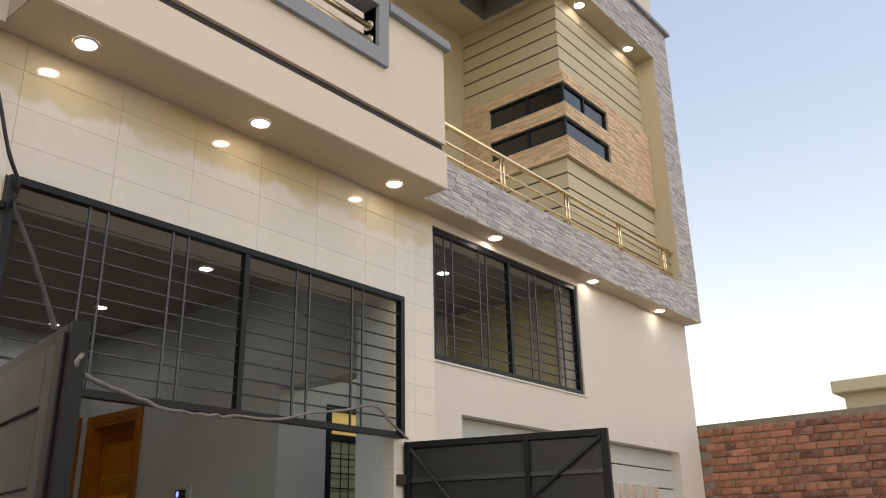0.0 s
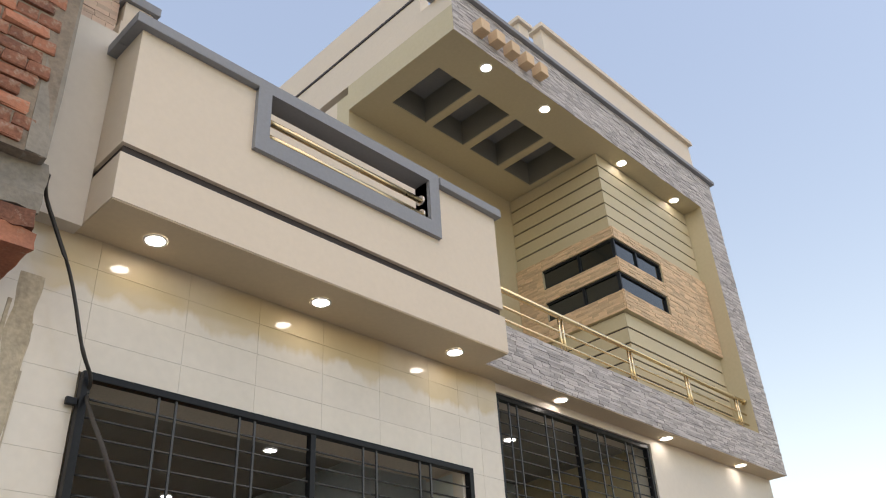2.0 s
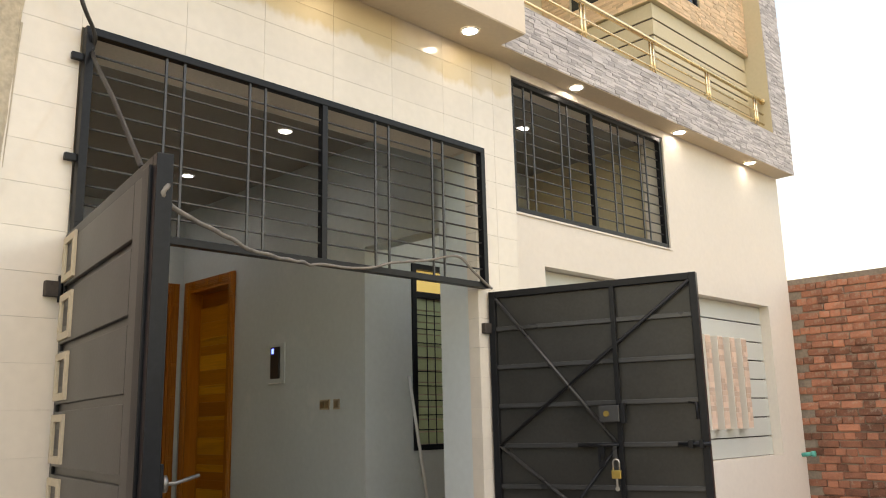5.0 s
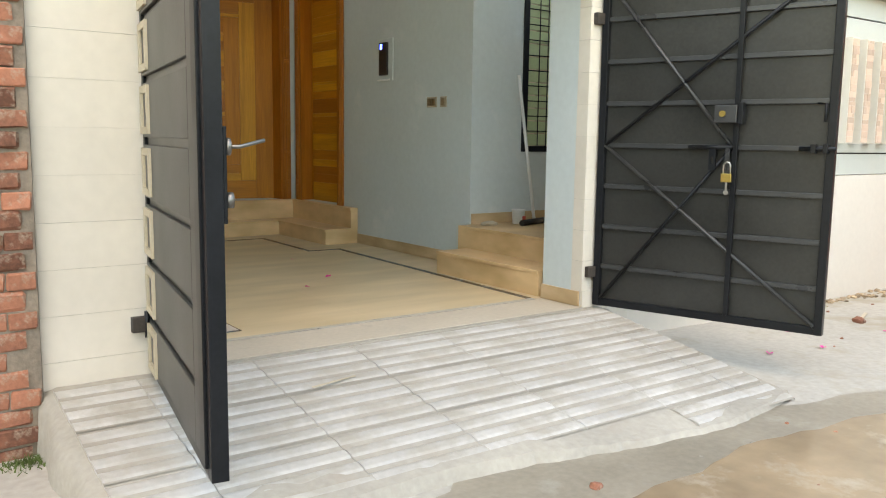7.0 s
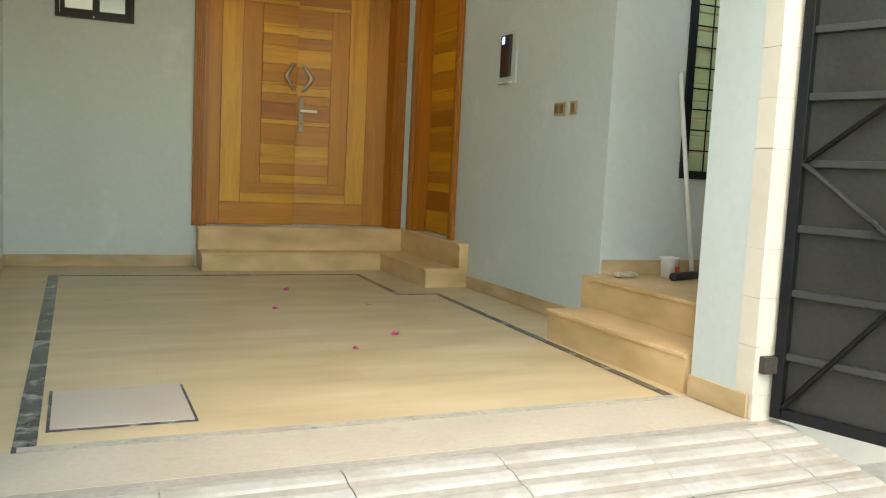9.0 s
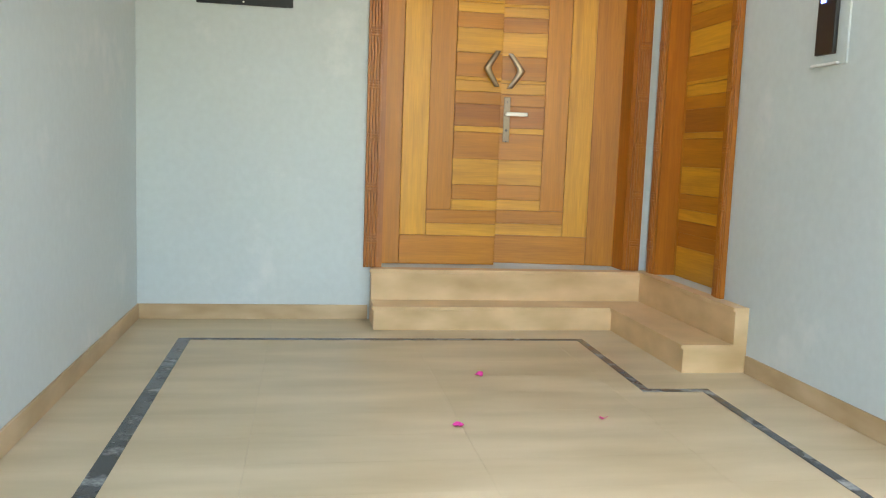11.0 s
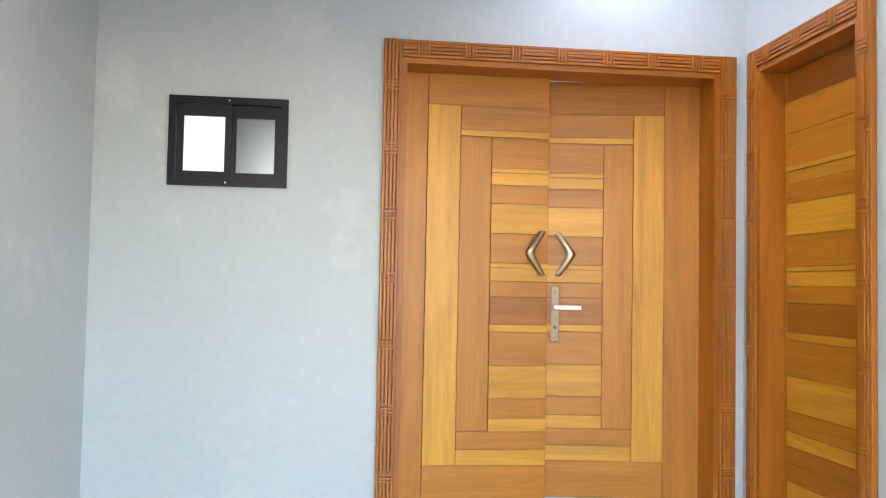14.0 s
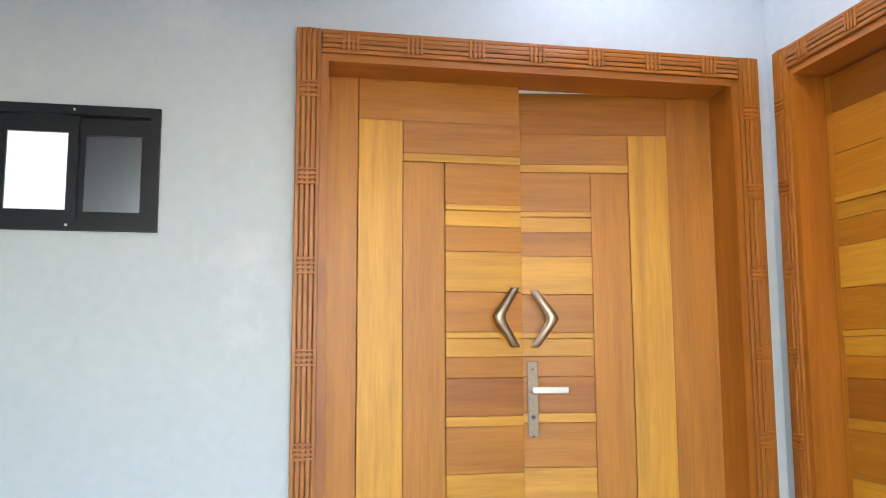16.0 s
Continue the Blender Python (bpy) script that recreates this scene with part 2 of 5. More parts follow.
STEP = marble("step_marble", (0.68, 0.475, 0.265), 0.37, (1.6, 1.6, 3.5), 0.24, 0.74)
SKIRT = marble("skirting_marble", (0.54, 0.39, 0.235), 0.37, (1.5, 1.5, 4), 0.3, 0.7)
BORDER = mat("black_inlay", (0.055, 0.06, 0.065), 0.25, var=0.4, big=4, fine=40, bump=0.03, stain=(0.3, 0.31, 0.3), stain_at=0.55)
COVER = mat("pink_granite_slab", (0.5, 0.43, 0.37), 0.5, var=0.12, big=3, fine=120, bump=0.1)
RAMP = mat("ramp_tile", (0.46, 0.44, 0.41), 0.5, var=0.12, big=2.2, fine=35, bump=0.25, obj=0.15, stain=(0.36, 0.33, 0.285), stain_at=0.5)
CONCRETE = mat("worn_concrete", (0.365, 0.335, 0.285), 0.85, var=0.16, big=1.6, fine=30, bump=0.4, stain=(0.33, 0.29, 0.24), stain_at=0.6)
GLASS = mat("dark_window_glass", (0.012, 0.016, 0.017), 0.04, var=0.1, bump=0.0, spec=0.8, rvar=0.02)
FROST = mat("frosted_mirror_glass", (0.13, 0.145, 0.16), 0.22, metal=1.0, var=0.05, bump=0.02, rvar=0.06)
BACKLIT = glow("backlit_frosted_glass", (0.9, 0.96, 1.0), 0.03)
FINSTONE = mat("pinkish_fin_stone", (0.6, 0.44, 0.34), 0.75, var=0.1, big=5, fine=70, bump=0.3, island=0.6)
DUSTY = mat("dusty_inlay", (0.42, 0.39, 0.34), 0.4, var=0.2, big=5, fine=40, bump=0.03, stain=(0.06, 0.065, 0.07), stain_at=0.66)
TEAL = mat("teal_pipe", (0.05, 0.4, 0.33), 0.4, var=0.1)
DAMP = mat("damp_concrete", (0.26, 0.225, 0.175), 0.4, var=0.2, big=2.2, fine=30, bump=0.2, stain=(0.33, 0.3, 0.25), stain_at=0.62)
LAMP = glow("lamp_face", (0.86, 0.94, 1.0), 14.0)
LAMPB = glow("cool_lamp_face", (0.72, 0.82, 1.0), 16.0)
YELLOW = glow("lit_fanlight", (1.0, 0.78, 0.28), 0.13)
SCREEN = glow("blue_screen_light", (0.05, 0.12, 1.0), 3.0)
BAR = mat("worn_steel_bar", (0.042, 0.043, 0.044), 0.3, var=0.2, big=4, fine=60, bump=0.06)
# Outer gate paint: some dust, plus the sky's gloss painted in as lightness.
GATE_OUT = mat("dusty_sheen_gate_face", (0.058, 0.058, 0.054), 0.42, var=0.2, big=2.5, fine=60, bump=0.08, stain=(0.055, 0.053, 0.05), stain_at=0.62)
PLASTIC = mat("white_plastic", (0.75, 0.75, 0.72), 0.35, var=0.03, bump=0.02)
DARKPL = mat("black_plastic", (0.02, 0.02, 0.022), 0.3, var=0.1, bump=0.02)
RED = mat("red_print", (0.6, 0.08, 0.05), 0.5, var=0.1)
PINK = mat("pink_petal", (0.75, 0.05, 0.3), 0.6, var=0.15)
DUSTCABLE = mat("dusty_cable", (0.2, 0.18, 0.155), 0.7, var=0.3, big=8, fine=60)
CABLE = mat("black_cable", (0.02, 0.018, 0.016), 0.5, var=0.2)
SLATG = mat("pale_green_louvre", (0.5, 0.6, 0.36), 0.5, var=0.08)
W = {(tone, ax): wood(f"{tone}_wood_{ax}", c, ax) for ax in "xyz" for tone, c in
     (("honey", (0.66, 0.318, 0.026)), ("amber", (0.49, 0.186, 0.011)), ("dark_amber", (0.4, 0.134, 0.009)), ("brown", (0.4, 0.13, 0.01)))}

# ---- building blocks ----
def bx(bm, x0, x1, y0, y1, z0, z1, bev=0.0):
    vs = [bm.verts.new((x, y, z)) for x in (x0, x1) for y in (y0, y1) for z in (z0, z1)]
    fs = [bm.faces.new([vs[i] for i in q]) for q in ((0, 1, 3, 2), (4, 6, 7, 5), (0, 4, 5, 1), (2, 3, 7, 6), (0, 2, 6, 4), (1, 5, 7, 3))]
    if bev:
        bmesh.ops.bevel(bm, geom=list({e for f in fs for e in f.edges}), offset=bev, segments=2, affect="EDGES", profile=0.6)


def box(x0, x1, y0, y1, z0, z1, bev=0.0):
    bm = bmesh.new()
    bx(bm, x0, x1, y0, y1, z0, z1, bev)
    return bm


def tube(bm, pts, r, n=10, cap=True):
    """A round bar along a line of points."""
    rings = []
    for i, p in enumerate(pts):
        p = Vector(p)
        d = (Vector(pts[min(i + 1, len(pts) - 1)]) - Vector(pts[max(i - 1, 0)])).normalized()
        a = d.orthogonal().normalized() if abs(d.z) < 0.9 else Vector((1, 0, 0))
        if abs(d.z) < 0.9:
            a = d.cross(Vector((0, 0, 1))).normalized()
        b = d.cross(a).normalized()
        rings.append([bm.verts.new(p + r * (math.cos(2 * math.pi * k / n) * a + math.sin(2 * math.pi * k / n) * b)) for k in range(n)])
    for r0, r1 in zip(rings, rings[1:]):
        for k in range(n):
            f = bm.faces.new((r0[k], r0[(k + 1) % n], r1[(k + 1) % n], r1[k]))
            f.smooth = True
    if cap:
        bm.faces.new(rings[0][::-1])
        bm.faces.new(rings[-1])


def bar(pts, r, n=10):
    bm = bmesh.new()
    tube(bm, pts, r, n)
    return bm


def disc(c, r, h, n=24, axis="z"):
    c = Vector(c)
    d = Vector((axis == "x", axis == "y", axis == "z")) * h
    bm = bmesh.new()
    tube(bm, [c, c + d], r, n)
    return bm


def slab(u, v, w, holes=(), order="xzy"):
    """A solid plate over u by v, w thick, with holes (u0, u1, v0, v1) cut through. order: which axis each of u, v, w is."""
    us = sorted({*u, *[a for h in holes for a in h[:2]]})
    vs = sorted({*v, *[a for h in holes for a in h[2:]]})
    us, vs = [a for a in us if u[0] <= a <= u[1]], [a for a in vs if v[0] <= a <= v[1]]
    def solid(i, j):
        if not (0 <= i < len(us) - 1 and 0 <= j < len(vs) - 1):
            return False
        a, b = (us[i] + us[i + 1]) / 2, (vs[j] + vs[j + 1]) / 2
        return not any(h[0] < a < h[1] and h[2] < b < h[3] for h in holes)
    bm, cache = bmesh.new(), {}
    def vert(i, j, k):
        if (i, j, k) not in cache:
            co = dict(zip(order, (us[i], vs[j], w[k])))
            cache[i, j, k] = bm.verts.new((co["x"], co["y"], co["z"]))
        return cache[i, j, k]
    for i in range(len(us) - 1):
        for j in range(len(vs) - 1):
            if not solid(i, j):
                continue
            for k in (0, 1):
                bm.faces.new([vert(i, j, k), vert(i + 1, j, k), vert(i + 1, j + 1, k), vert(i, j + 1, k)])
            for di, dj, e in ((-1, 0, ((i, j), (i, j + 1))), (1, 0, ((i + 1, j), (i + 1, j + 1))), (0, -1, ((i, j), (i + 1, j))), (0, 1, ((i, j + 1), (i + 1, j + 1)))):
                if not solid(i + di, j + dj):
                    (a, b), (c, d) = e
                    bm.faces.new([vert(a, b, 0), vert(c, d, 0), vert(c, d, 1), vert(a, b, 1)])
    bmesh.ops.recalc_face_normals(bm, faces=bm.faces)
    return bm


def part(name, bm, material, parent=None, label=""):
    bmesh.ops.recalc_face_normals(bm, faces=bm.faces)
    me = bpy.data.meshes.new(name)
    bm.to_mesh(me)
    bm.free()
    me.materials.append(material)
    ob = new(name, me)
    if parent is not None:
        ob.parent = parent
    if label:
        tagged(ob, label)
    return ob


def thing(name, label, category, group="", at=(0, 0, 0), kind=""):
    ob = new(name)
    ob.matrix_world = Matrix.Translation(at)
    return tagged(ob, label, category, group, kind)


def setting(name, bm, material, label, category):
    return tagged(part(name, bm, material), label, category, "", "structure")


def put(ob, x, y, z, rz=0.0, rx=0.0):
    ob.matrix_world = pose(x, y, z, rx, 0, rz)
    return ob


def ledge_stones(u, v, face, order, seed, pitch=0.023):
    """Split-face strips laid in courses on a face; depth grows along w, away from the wall."""
    rng = random.Random(seed)
    bm = bmesh.new()
    base, sign = face
    z = v[0]
    while z < v[1] - 0.008:
        h = min(rng.choice((0.7, 1.0, 1.0, 1.25)) * pitch, v[1] - z)
        a = u[0] - rng.random() * 0.2
        while a < u[1]:
            ln = rng.uniform(0.06, 0.2)
            lo, hi = max(a, u[0]), min(a + ln, u[1])
            if hi - lo > 0.01:
                d = rng.uniform(0.003, 0.01)
                w0, w1 = sorted((base - sign * 0.004, base + sign * d))
                co = dict(zip(order, ((lo + 0.0015, hi - 0.0015), (z + 0.001, z + h - 0.001), (w0, w1))))
                bx(bm, *co["x"], *co["y"], *co["z"])
            a += ln
        z += h
    return bm

# ---- ground, road, ramp ----
def grid_sheet(xs, ys, height):
    bm = bmesh.new()
    v = [[bm.verts.new((x, y, height(x, y))) for y in ys] for x in xs]
    for i in range(len(xs) - 1):
        for j in range(len(ys) - 1):
            bm.faces.new((v[i][j], v[i + 1][j], v[i + 1][j + 1], v[i][j + 1])).smooth = True
    return bm


def road_height(x, y):
    if abs(x) > 9 or abs(y) > 9:
        return -0.28
    dip = 0.03 * math.exp(-((x + 0.3) / 1.7) ** 2 - ((y + 2.3) / 0.75) ** 2)
    return -0.27 + 0.016 * noise.noise(Vector((x * 0.9, y * 0.9, 3))) + 0.006 * noise.noise(Vector((x * 5, y * 5, 1))) - dip


near = [a * 0.12 for a in range(-66, 67)]
EARTH = mat("dusty_concrete_road", (0.42, 0.39, 0.34), 0.85, var=0.16, big=0.9, fine=25, bump=0.5, stain=(0.33, 0.29, 0.22), stain_at=0.57)
setting("ground", grid_sheet([-900, -120, -30, -12] + near + [12, 30, 120, 900], [-900, -120, -30, -12] + near + [12, 30, 120, 900], road_height), EARTH,
        "dusty grey concrete street with damp earth patches", "ground")
WET = mat("muddy_water", (0.3, 0.22, 0.14), 0.2, var=0.2, big=1.4, fine=8, bump=0.02, spec=0.6, stain=(0.4, 0.34, 0.26), stain_at=0.62)
def pool(cx, cy, rx, ry, z, seed):
    """A flat ragged patch."""
    bm = bmesh.new()
    ring = []
    for k in range(90):
        a = 2 * math.pi * k / 90
        r = 1 + 0.2 * noise.noise(Vector((2.2 * math.cos(a), 2.2 * math.sin(a), seed))) + 0.09 * noise.noise(Vector((8 * math.cos(a), 8 * math.sin(a), seed)))
        ring.append(bm.verts.new((cx + rx * r * math.cos(a), cy + ry * r * math.sin(a), z + road_height(cx + rx * r * math.cos(a), cy + ry * r * math.sin(a)))))
    rings = [ring]
    for f in (0.8, 0.6, 0.4, 0.2):
        row = []
        for v in ring:
            x, y = cx + (v.co.x - cx) * f, cy + (v.co.y - cy) * f
            row.append(bm.verts.new((x, y, z + road_height(x, y))))
        rings.append(row)
    for r0, r1 in zip(rings, rings[1:]):
        for k in range(90):
            bm.faces.new((r0[k], r0[(k + 1) % 90], r1[(k + 1) % 90], r1[k])).smooth = True
    bm.faces.new(rings[-1])
    return bm


setting("damp_patch", pool(-1.1, -2.1, 2.25, 0.88, 0.004, 3), DAMP, "dark damp concrete in front of the ramp", "ground")
bm = pool(-0.75, -2.3, 2.0, 0.6, 0.008, 7)
setting("water", bm, WET, "shallow muddy puddle on the street", "puddle")

RAMP_TOP, RAMP_END = 0.0, -1.36
def ramp_z(y):
    return -0.005 + (y - RAMP_TOP) / (RAMP_END - RAMP_TOP) * -0.235


def ramp_foot(x):
    t = min(1.0, max(0.0, (x + 2.0) / 1.35))
    lip = 0.07 * min(1.0, max(0.0, (x + 0.35) / 0.5))
    return -1.245 - 0.2 * t * t * (3 - 2 * t) + lip + 0.035 * noise.noise(Vector((x * 3.1, 1, 0))) + 0.025 * noise.noise(Vector((x * 11, 4, 0)))


def ramp_edge(y):
    """The crumbled outer edge of the apron."""
    return -3.215 + 0.03 * y + 0.025 * noise.noise(Vector((7, y * 3.5, 0))) + 0.012 * noise.noise(Vector((2, y * 13, 0)))


bm = bmesh.new()
rows = []
for k in range(-2, 70):
    row = []
    for q in range(27):
        v = min(q, 24) / 24
        foot_y = ramp_foot(-3.2 + 3.4 * max(k, 0) / 69)
        y = foot_y * v
        x0 = ramp_edge(y)
        x = x0 + (0.14 + 0.03 * -y - x0) * max(k, 0) / 69
        y = ramp_foot(x) * v
        z = ramp_z(y) - 0.002 + 0.003 * noise.noise(Vector((x * 7, y * 7, 2)))
        if q == 24:
            z -= 0.012
        if q == 25:
            y, z = y - 0.02, z - 0.045
        if q == 26:
            y, z = y - 0.03, -0.33
        if k == 0:
            z -= 0.015
        if k == -1:
            x, z = x - 0.03, z - 0.05
        if k == -2:
            x, z = x - 0.05, -0.33
        row.append(bm.verts.new((x, y, z)))
    rows.append(row)
for r0, r1 in zip(rows, rows[1:]):
    for q in range(26):
        bm.faces.new((r0[q], r1[q], r1[q + 1], r0[q + 1])).smooth = True
bm.faces.new([bm.verts.new(p) for p in ((0.14, 0.0, -0.03), (0.185, -1.42, -0.28), (0.14, 0.0, -0.33))])
ramp = setting("ramp", bm, CONCRETE, "worn concrete ramp laid with ribbed anti-slip tiles", "ramp")

# ---- front wall with the gate opening ----
wall_gate = setting("wall_gate", slab((-3.22, 0.44), (-0.33, 3.88), (0.012, 0.37), [(-2.76, 0.0, -0.4, 3.12)]), GROUT, "gate wall clad in glossy cream tiles", "wall")
part("jamb_lining", box(-0.004, 0.0, 0.10, 0.372, 0.0, 3.1), BLUE, wall_gate, "pale blue painted jamb")
part("jamb_lining", box(-2.76, -2.752, 0.10, 0.372, 0.0, 3.1), BLUE, wall_gate, "pale blue painted jamb")
part("inner_face", slab((-3.05, 0.42), (0.0, 3.7), (0.3705, 0.376), [(-2.76, 0.0, -0.4, 3.12)]), BLUE, wall_gate, "pale blue painted inner face")
PANEL_HOLE, WINDOW_HOLE = (0.77, 4.6, 0.80, 2.35), (0.46, 2.66, 2.73, 3.81)
wall_right = setting("wall_right", slab((0.4405, 5.16), (-0.33, 3.88), (0.02, 0.26), [PANEL_HOLE, WINDOW_HOLE]), WHITE, "smooth white painted ground-floor wall", "wall")

# siding and stone fins in the wall's recess
SIDING = mat("pale_grey_siding", (0.5, 0.52, 0.48), 0.55, var=0.04, bump=0.05)
part("panel_back", box(0.7, 4.7, 0.16, 0.25, 0.7, 2.45), DARK, wall_right)
for k in range(8):
    z = 0.80 + k * 0.194
    part("siding_board", box(0.77, 4.6, 0.125, 0.159, z + 0.006, z + 0.188, 0.004), SIDING, wall_right)
for k in range(4):
    x = 3.12 + 0.245 * k
    fin = part("stone_fin", box(x, x + 0.11, 0.01, 0.124, 1.08, 1.97, 0.004), WHITE, wall_right, "white fin faced with pinkish stone strips")
    part("fin_stones", ledge_stones((x + 0.004, x + 0.106), (1.09, 1.96), (0.01, -1), "xzy", 90 + k, 0.05), FINSTONE, fin)

# ---- slab and parapet of the small balcony ----
bal = setting("balcony", slab((-2.92, 0.12), (3.88, 4.17), (-0.42, 0.012)), CREAM, "cream plastered balcony with a groove coloured shadow-dark", "balcony")
# Shade of the recess is put into this strip's colour.
part("groove", box(-2.90, 0.10, -0.39, -0.05, 4.17, 4.235), DARK, bal, "recessed line with its shade painted near-black")
part("parapet", slab((-2.92, 0.105), (4.235, 5.05), (-0.42, -0.30), [(-2.05, -0.65, 4.70, 5.06)]), CREAM, bal)
part("parapet_side", box(-2.92, -2.80, -0.30, 0.3, 4.235, 5.05), CREAM, bal)
part("parapet_side", box(-0.015, 0.105, -0.30, 1.4, 4.235, 5.05), CREAM, bal)
part("soffit", slab((-2.915, 0.115), (-0.415, -0.005), (3.872, 3.8795), order="xyz"), SOFFIT, bal)
part("coping", box(-2.98, -2.155, -0.47, -0.24, 5.05, 5.125, 0.006), GREY, bal, "grey painted coping")
part("coping", box(-0.545, 0.14, -0.47, -0.24, 5.05, 5.125, 0.006), GREY, bal, "grey painted coping")
part("coping", box(-2.98, -2.76, -0.238, 0.3, 5.05, 5.125, 0.006), GREY, bal, "grey painted coping")
part("opening_frame", slab((-2.15, -0.55), (4.58, 5.14), (-0.455, -0.30), [(-2.05, -0.65, 4.70, 5.05)]), GREY, bal, "grey frame round the parapet opening")
part("inner_wall", box(-2.8, -0.016, 0.3, 0.42, 4.0, 5.78), CREAM, bal)
for z in (4.78, 4.90):
    part("rail_bar", bar([(-2.05, -0.37, z), (-0.65, -0.37, z)], 0.022, 14), BRASS, bal, "polished brass-toned rail")
    for x in (-0.664, -2.036):
        part("rail_flange", disc((x - 0.012, -0.37, z), 0.04, 0.024, 18, "x"), STEEL, bal)
setting("wall_pier_upper", box(-3.28, -2.922, -0.10, 0.3, 3.86, 5.25), WHITE, "white plastered pier beside the balcony", "wall")
back = setting("wall_stone_upper", box(-3.6, -2.76, 0.5, 0.7, 4.0, 6.9), CREAM, "upper wall clad in pale split stone behind the balcony", "wall")
part("stones", ledge_stones((-3.6, -2.76), (5.2, 6.9), (0.5, -1), "xzy", 12, 0.04), FINSTONE, back, "pale split-face stone strips")
post = thing("balcony_post", "cream plastered post with a grey coping behind the balcony", "post", kind="structure")
part("shaft", box(-2.74, -2.53, 0.44, 0.62, 4.0, 6.12, 0.004), CREAM, post)
part("coping", box(-2.77, -2.49, 0.41, 0.66, 6.121, 6.2, 0.006), GREY, post, "grey painted coping")

# ---- terrace slab, stone-clad frame and roof ----
frame_stone = setting("stone_frame", slab((0.122, 5.16), (3.88, 4.29), (-0.175, 0.0195)), SOFFIT, "grey split-stone clad frame round the terrace", "facade")
part("terrace_floor", box(0.11, 5.16, 0.02, 1.4, 4.0, 4.2), SOFFIT, frame_stone)
part("column_core", box(4.74, 5.2, -0.175, 1.4, 4.2905, 7.3595), SAND, frame_stone)
roof_low = [(0.36 + 0.6 * k, 0.36 + 0.6 * k + 0.5, 0.29, 1.0) for k in range(4)]
part("roof_soffit", slab((0.09, 5.2), (-0.175, 1.4), (7.36, 7.7), roof_low, "xyz"), SAND, frame_stone, "soffit with four square coffers")
part("coffer_top", box(0.3, 2.8, 0.25, 1.05, 7.7005, 7.7008), GREY, frame_stone, "grey coffer panels")
# Thin added panels put the coffers' deep shade into the side colour.
COFFER = mat("coffer_shade", (0.26, 0.245, 0.2), 0.7, var=0.08)
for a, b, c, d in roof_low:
    shade_panels = bmesh.new()
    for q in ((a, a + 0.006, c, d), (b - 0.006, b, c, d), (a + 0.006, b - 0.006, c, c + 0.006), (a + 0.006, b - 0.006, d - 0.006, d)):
        bx(shade_panels, *q, 7.375, 7.7)
    part("coffer_lining", shade_panels, COFFER, frame_stone, "dark grey panels that paint shade into the coffer sides")
part("roof_slab", box(0.09, 5.2, -0.175, 6.0, 7.7012, 7.93), CREAM, frame_stone)
part("coping", box(0.03, 5.27, -0.23, 0.1, 7.931, 7.985, 0.005), GREY, frame_stone, "thin dark grey coping")
part("stones", ledge_stones((0.122, 5.19), (3.885, 4.29), (-0.175, -1), "xzy", 1), STONE_G, frame_stone, "grey split-face stone strips")
part("stones", ledge_stones((4.745, 5.2), (4.29, 7.36), (-0.175, -1), "xzy", 2), STONE_G, frame_stone, "grey split-face stone strips")
part("stones", ledge_stones((0.095, 5.2), (7.36, 7.93), (-0.175, -1), "xzy", 3), STONE_G, frame_stone, "grey split-face stone strips")
for k in range(5):
    x = 0.38 + 0.232 * k
    part("cube", box(x, x + 0.13, -0.30, -0.17, 7.5, 7.64, 0.006), STONE_T, frame_stone, "tan stone cube")
setting("wall_terrace", slab((0.10, 5.2), (4.0, 7.6), (1.4, 1.6)), SAND, "sand-coloured terrace back wall", "wall")
side = setting("wall_side", box(0.10, 0.3, 1.6, 6.0, 3.9, 7.6), CREAM, "cream-coloured upper side wall", "wall")
part("side_parapet", box(0.09, 0.22, 0.25, 6.0, 7.931, 8.6), CREAM, side)
# Dark strip proud of the wall, painted in for the groove's shade.
part("band", box(0.078, 0.0895, 0.25, 6.0, 8.17, 8.2), DARK, side, "dark strip painting the groove's shade")
setting("roof_parapet", box(1.85, 5.2, -0.03, 0.1, 7.99, 8.72), CREAM, "cream roof parapet", "wall")
part("coping", box(1.8, 5.24, -0.08, 0.14, 8.7, 8.76), CREAM, bpy.data.objects["roof_parapet"])
part("post", box(1.4, 1.58, -0.03, 0.12, 7.99, 8.5, 0.01), CREAM, bpy.data.objects["roof_parapet"])
part("post_cap", box(1.36, 1.62, -0.07, 0.16, 8.5, 8.56, 0.01), CREAM, bpy.data.objects["roof_parapet"])

# ---- bay with corner windows ----
bay = setting("bay_window", box(2.75, 4.74, 0.08, 1.4, 4.2, 7.36), DARK, "sand-coloured boarded bay with two corner strip windows", "bay window")
for z0, n, z1 in ((4.2, 6, 5.27), (6.3, 6, 7.36)):
    h = (z1 - z0) / n
    for k in range(n):
        a, b = z0 + k * h + 0.0105, z0 + (k + 1) * h - 0.0105
        part("board", box(2.735, 4.739, 0.065, 0.0795, a, b), SAND, bay)
        part("board", box(2.735, 2.7495, 0.08, 1.399, a, b), SAND, bay)
BZ = ((5.27, 5.50), (5.74, 5.91), (6.16, 6.30))
for z0, z1 in BZ:
    band = part("stone_band", slab((2.70, 4.739), (0.02, 1.399), (z0, z1), order="xyz"), SAND, bay, "tan split-stone band")
    part("stones", ledge_stones((2.68, 3.66), (z0, z1), (0.02, -1), "xzy", int(z0 * 10)), STONE_T, band)
    part("stones", ledge_stones((0.0, 1.02), (z0, z1), (2.70, -1), "yzx", int(z0 * 10) + 1), STONE_T, band)
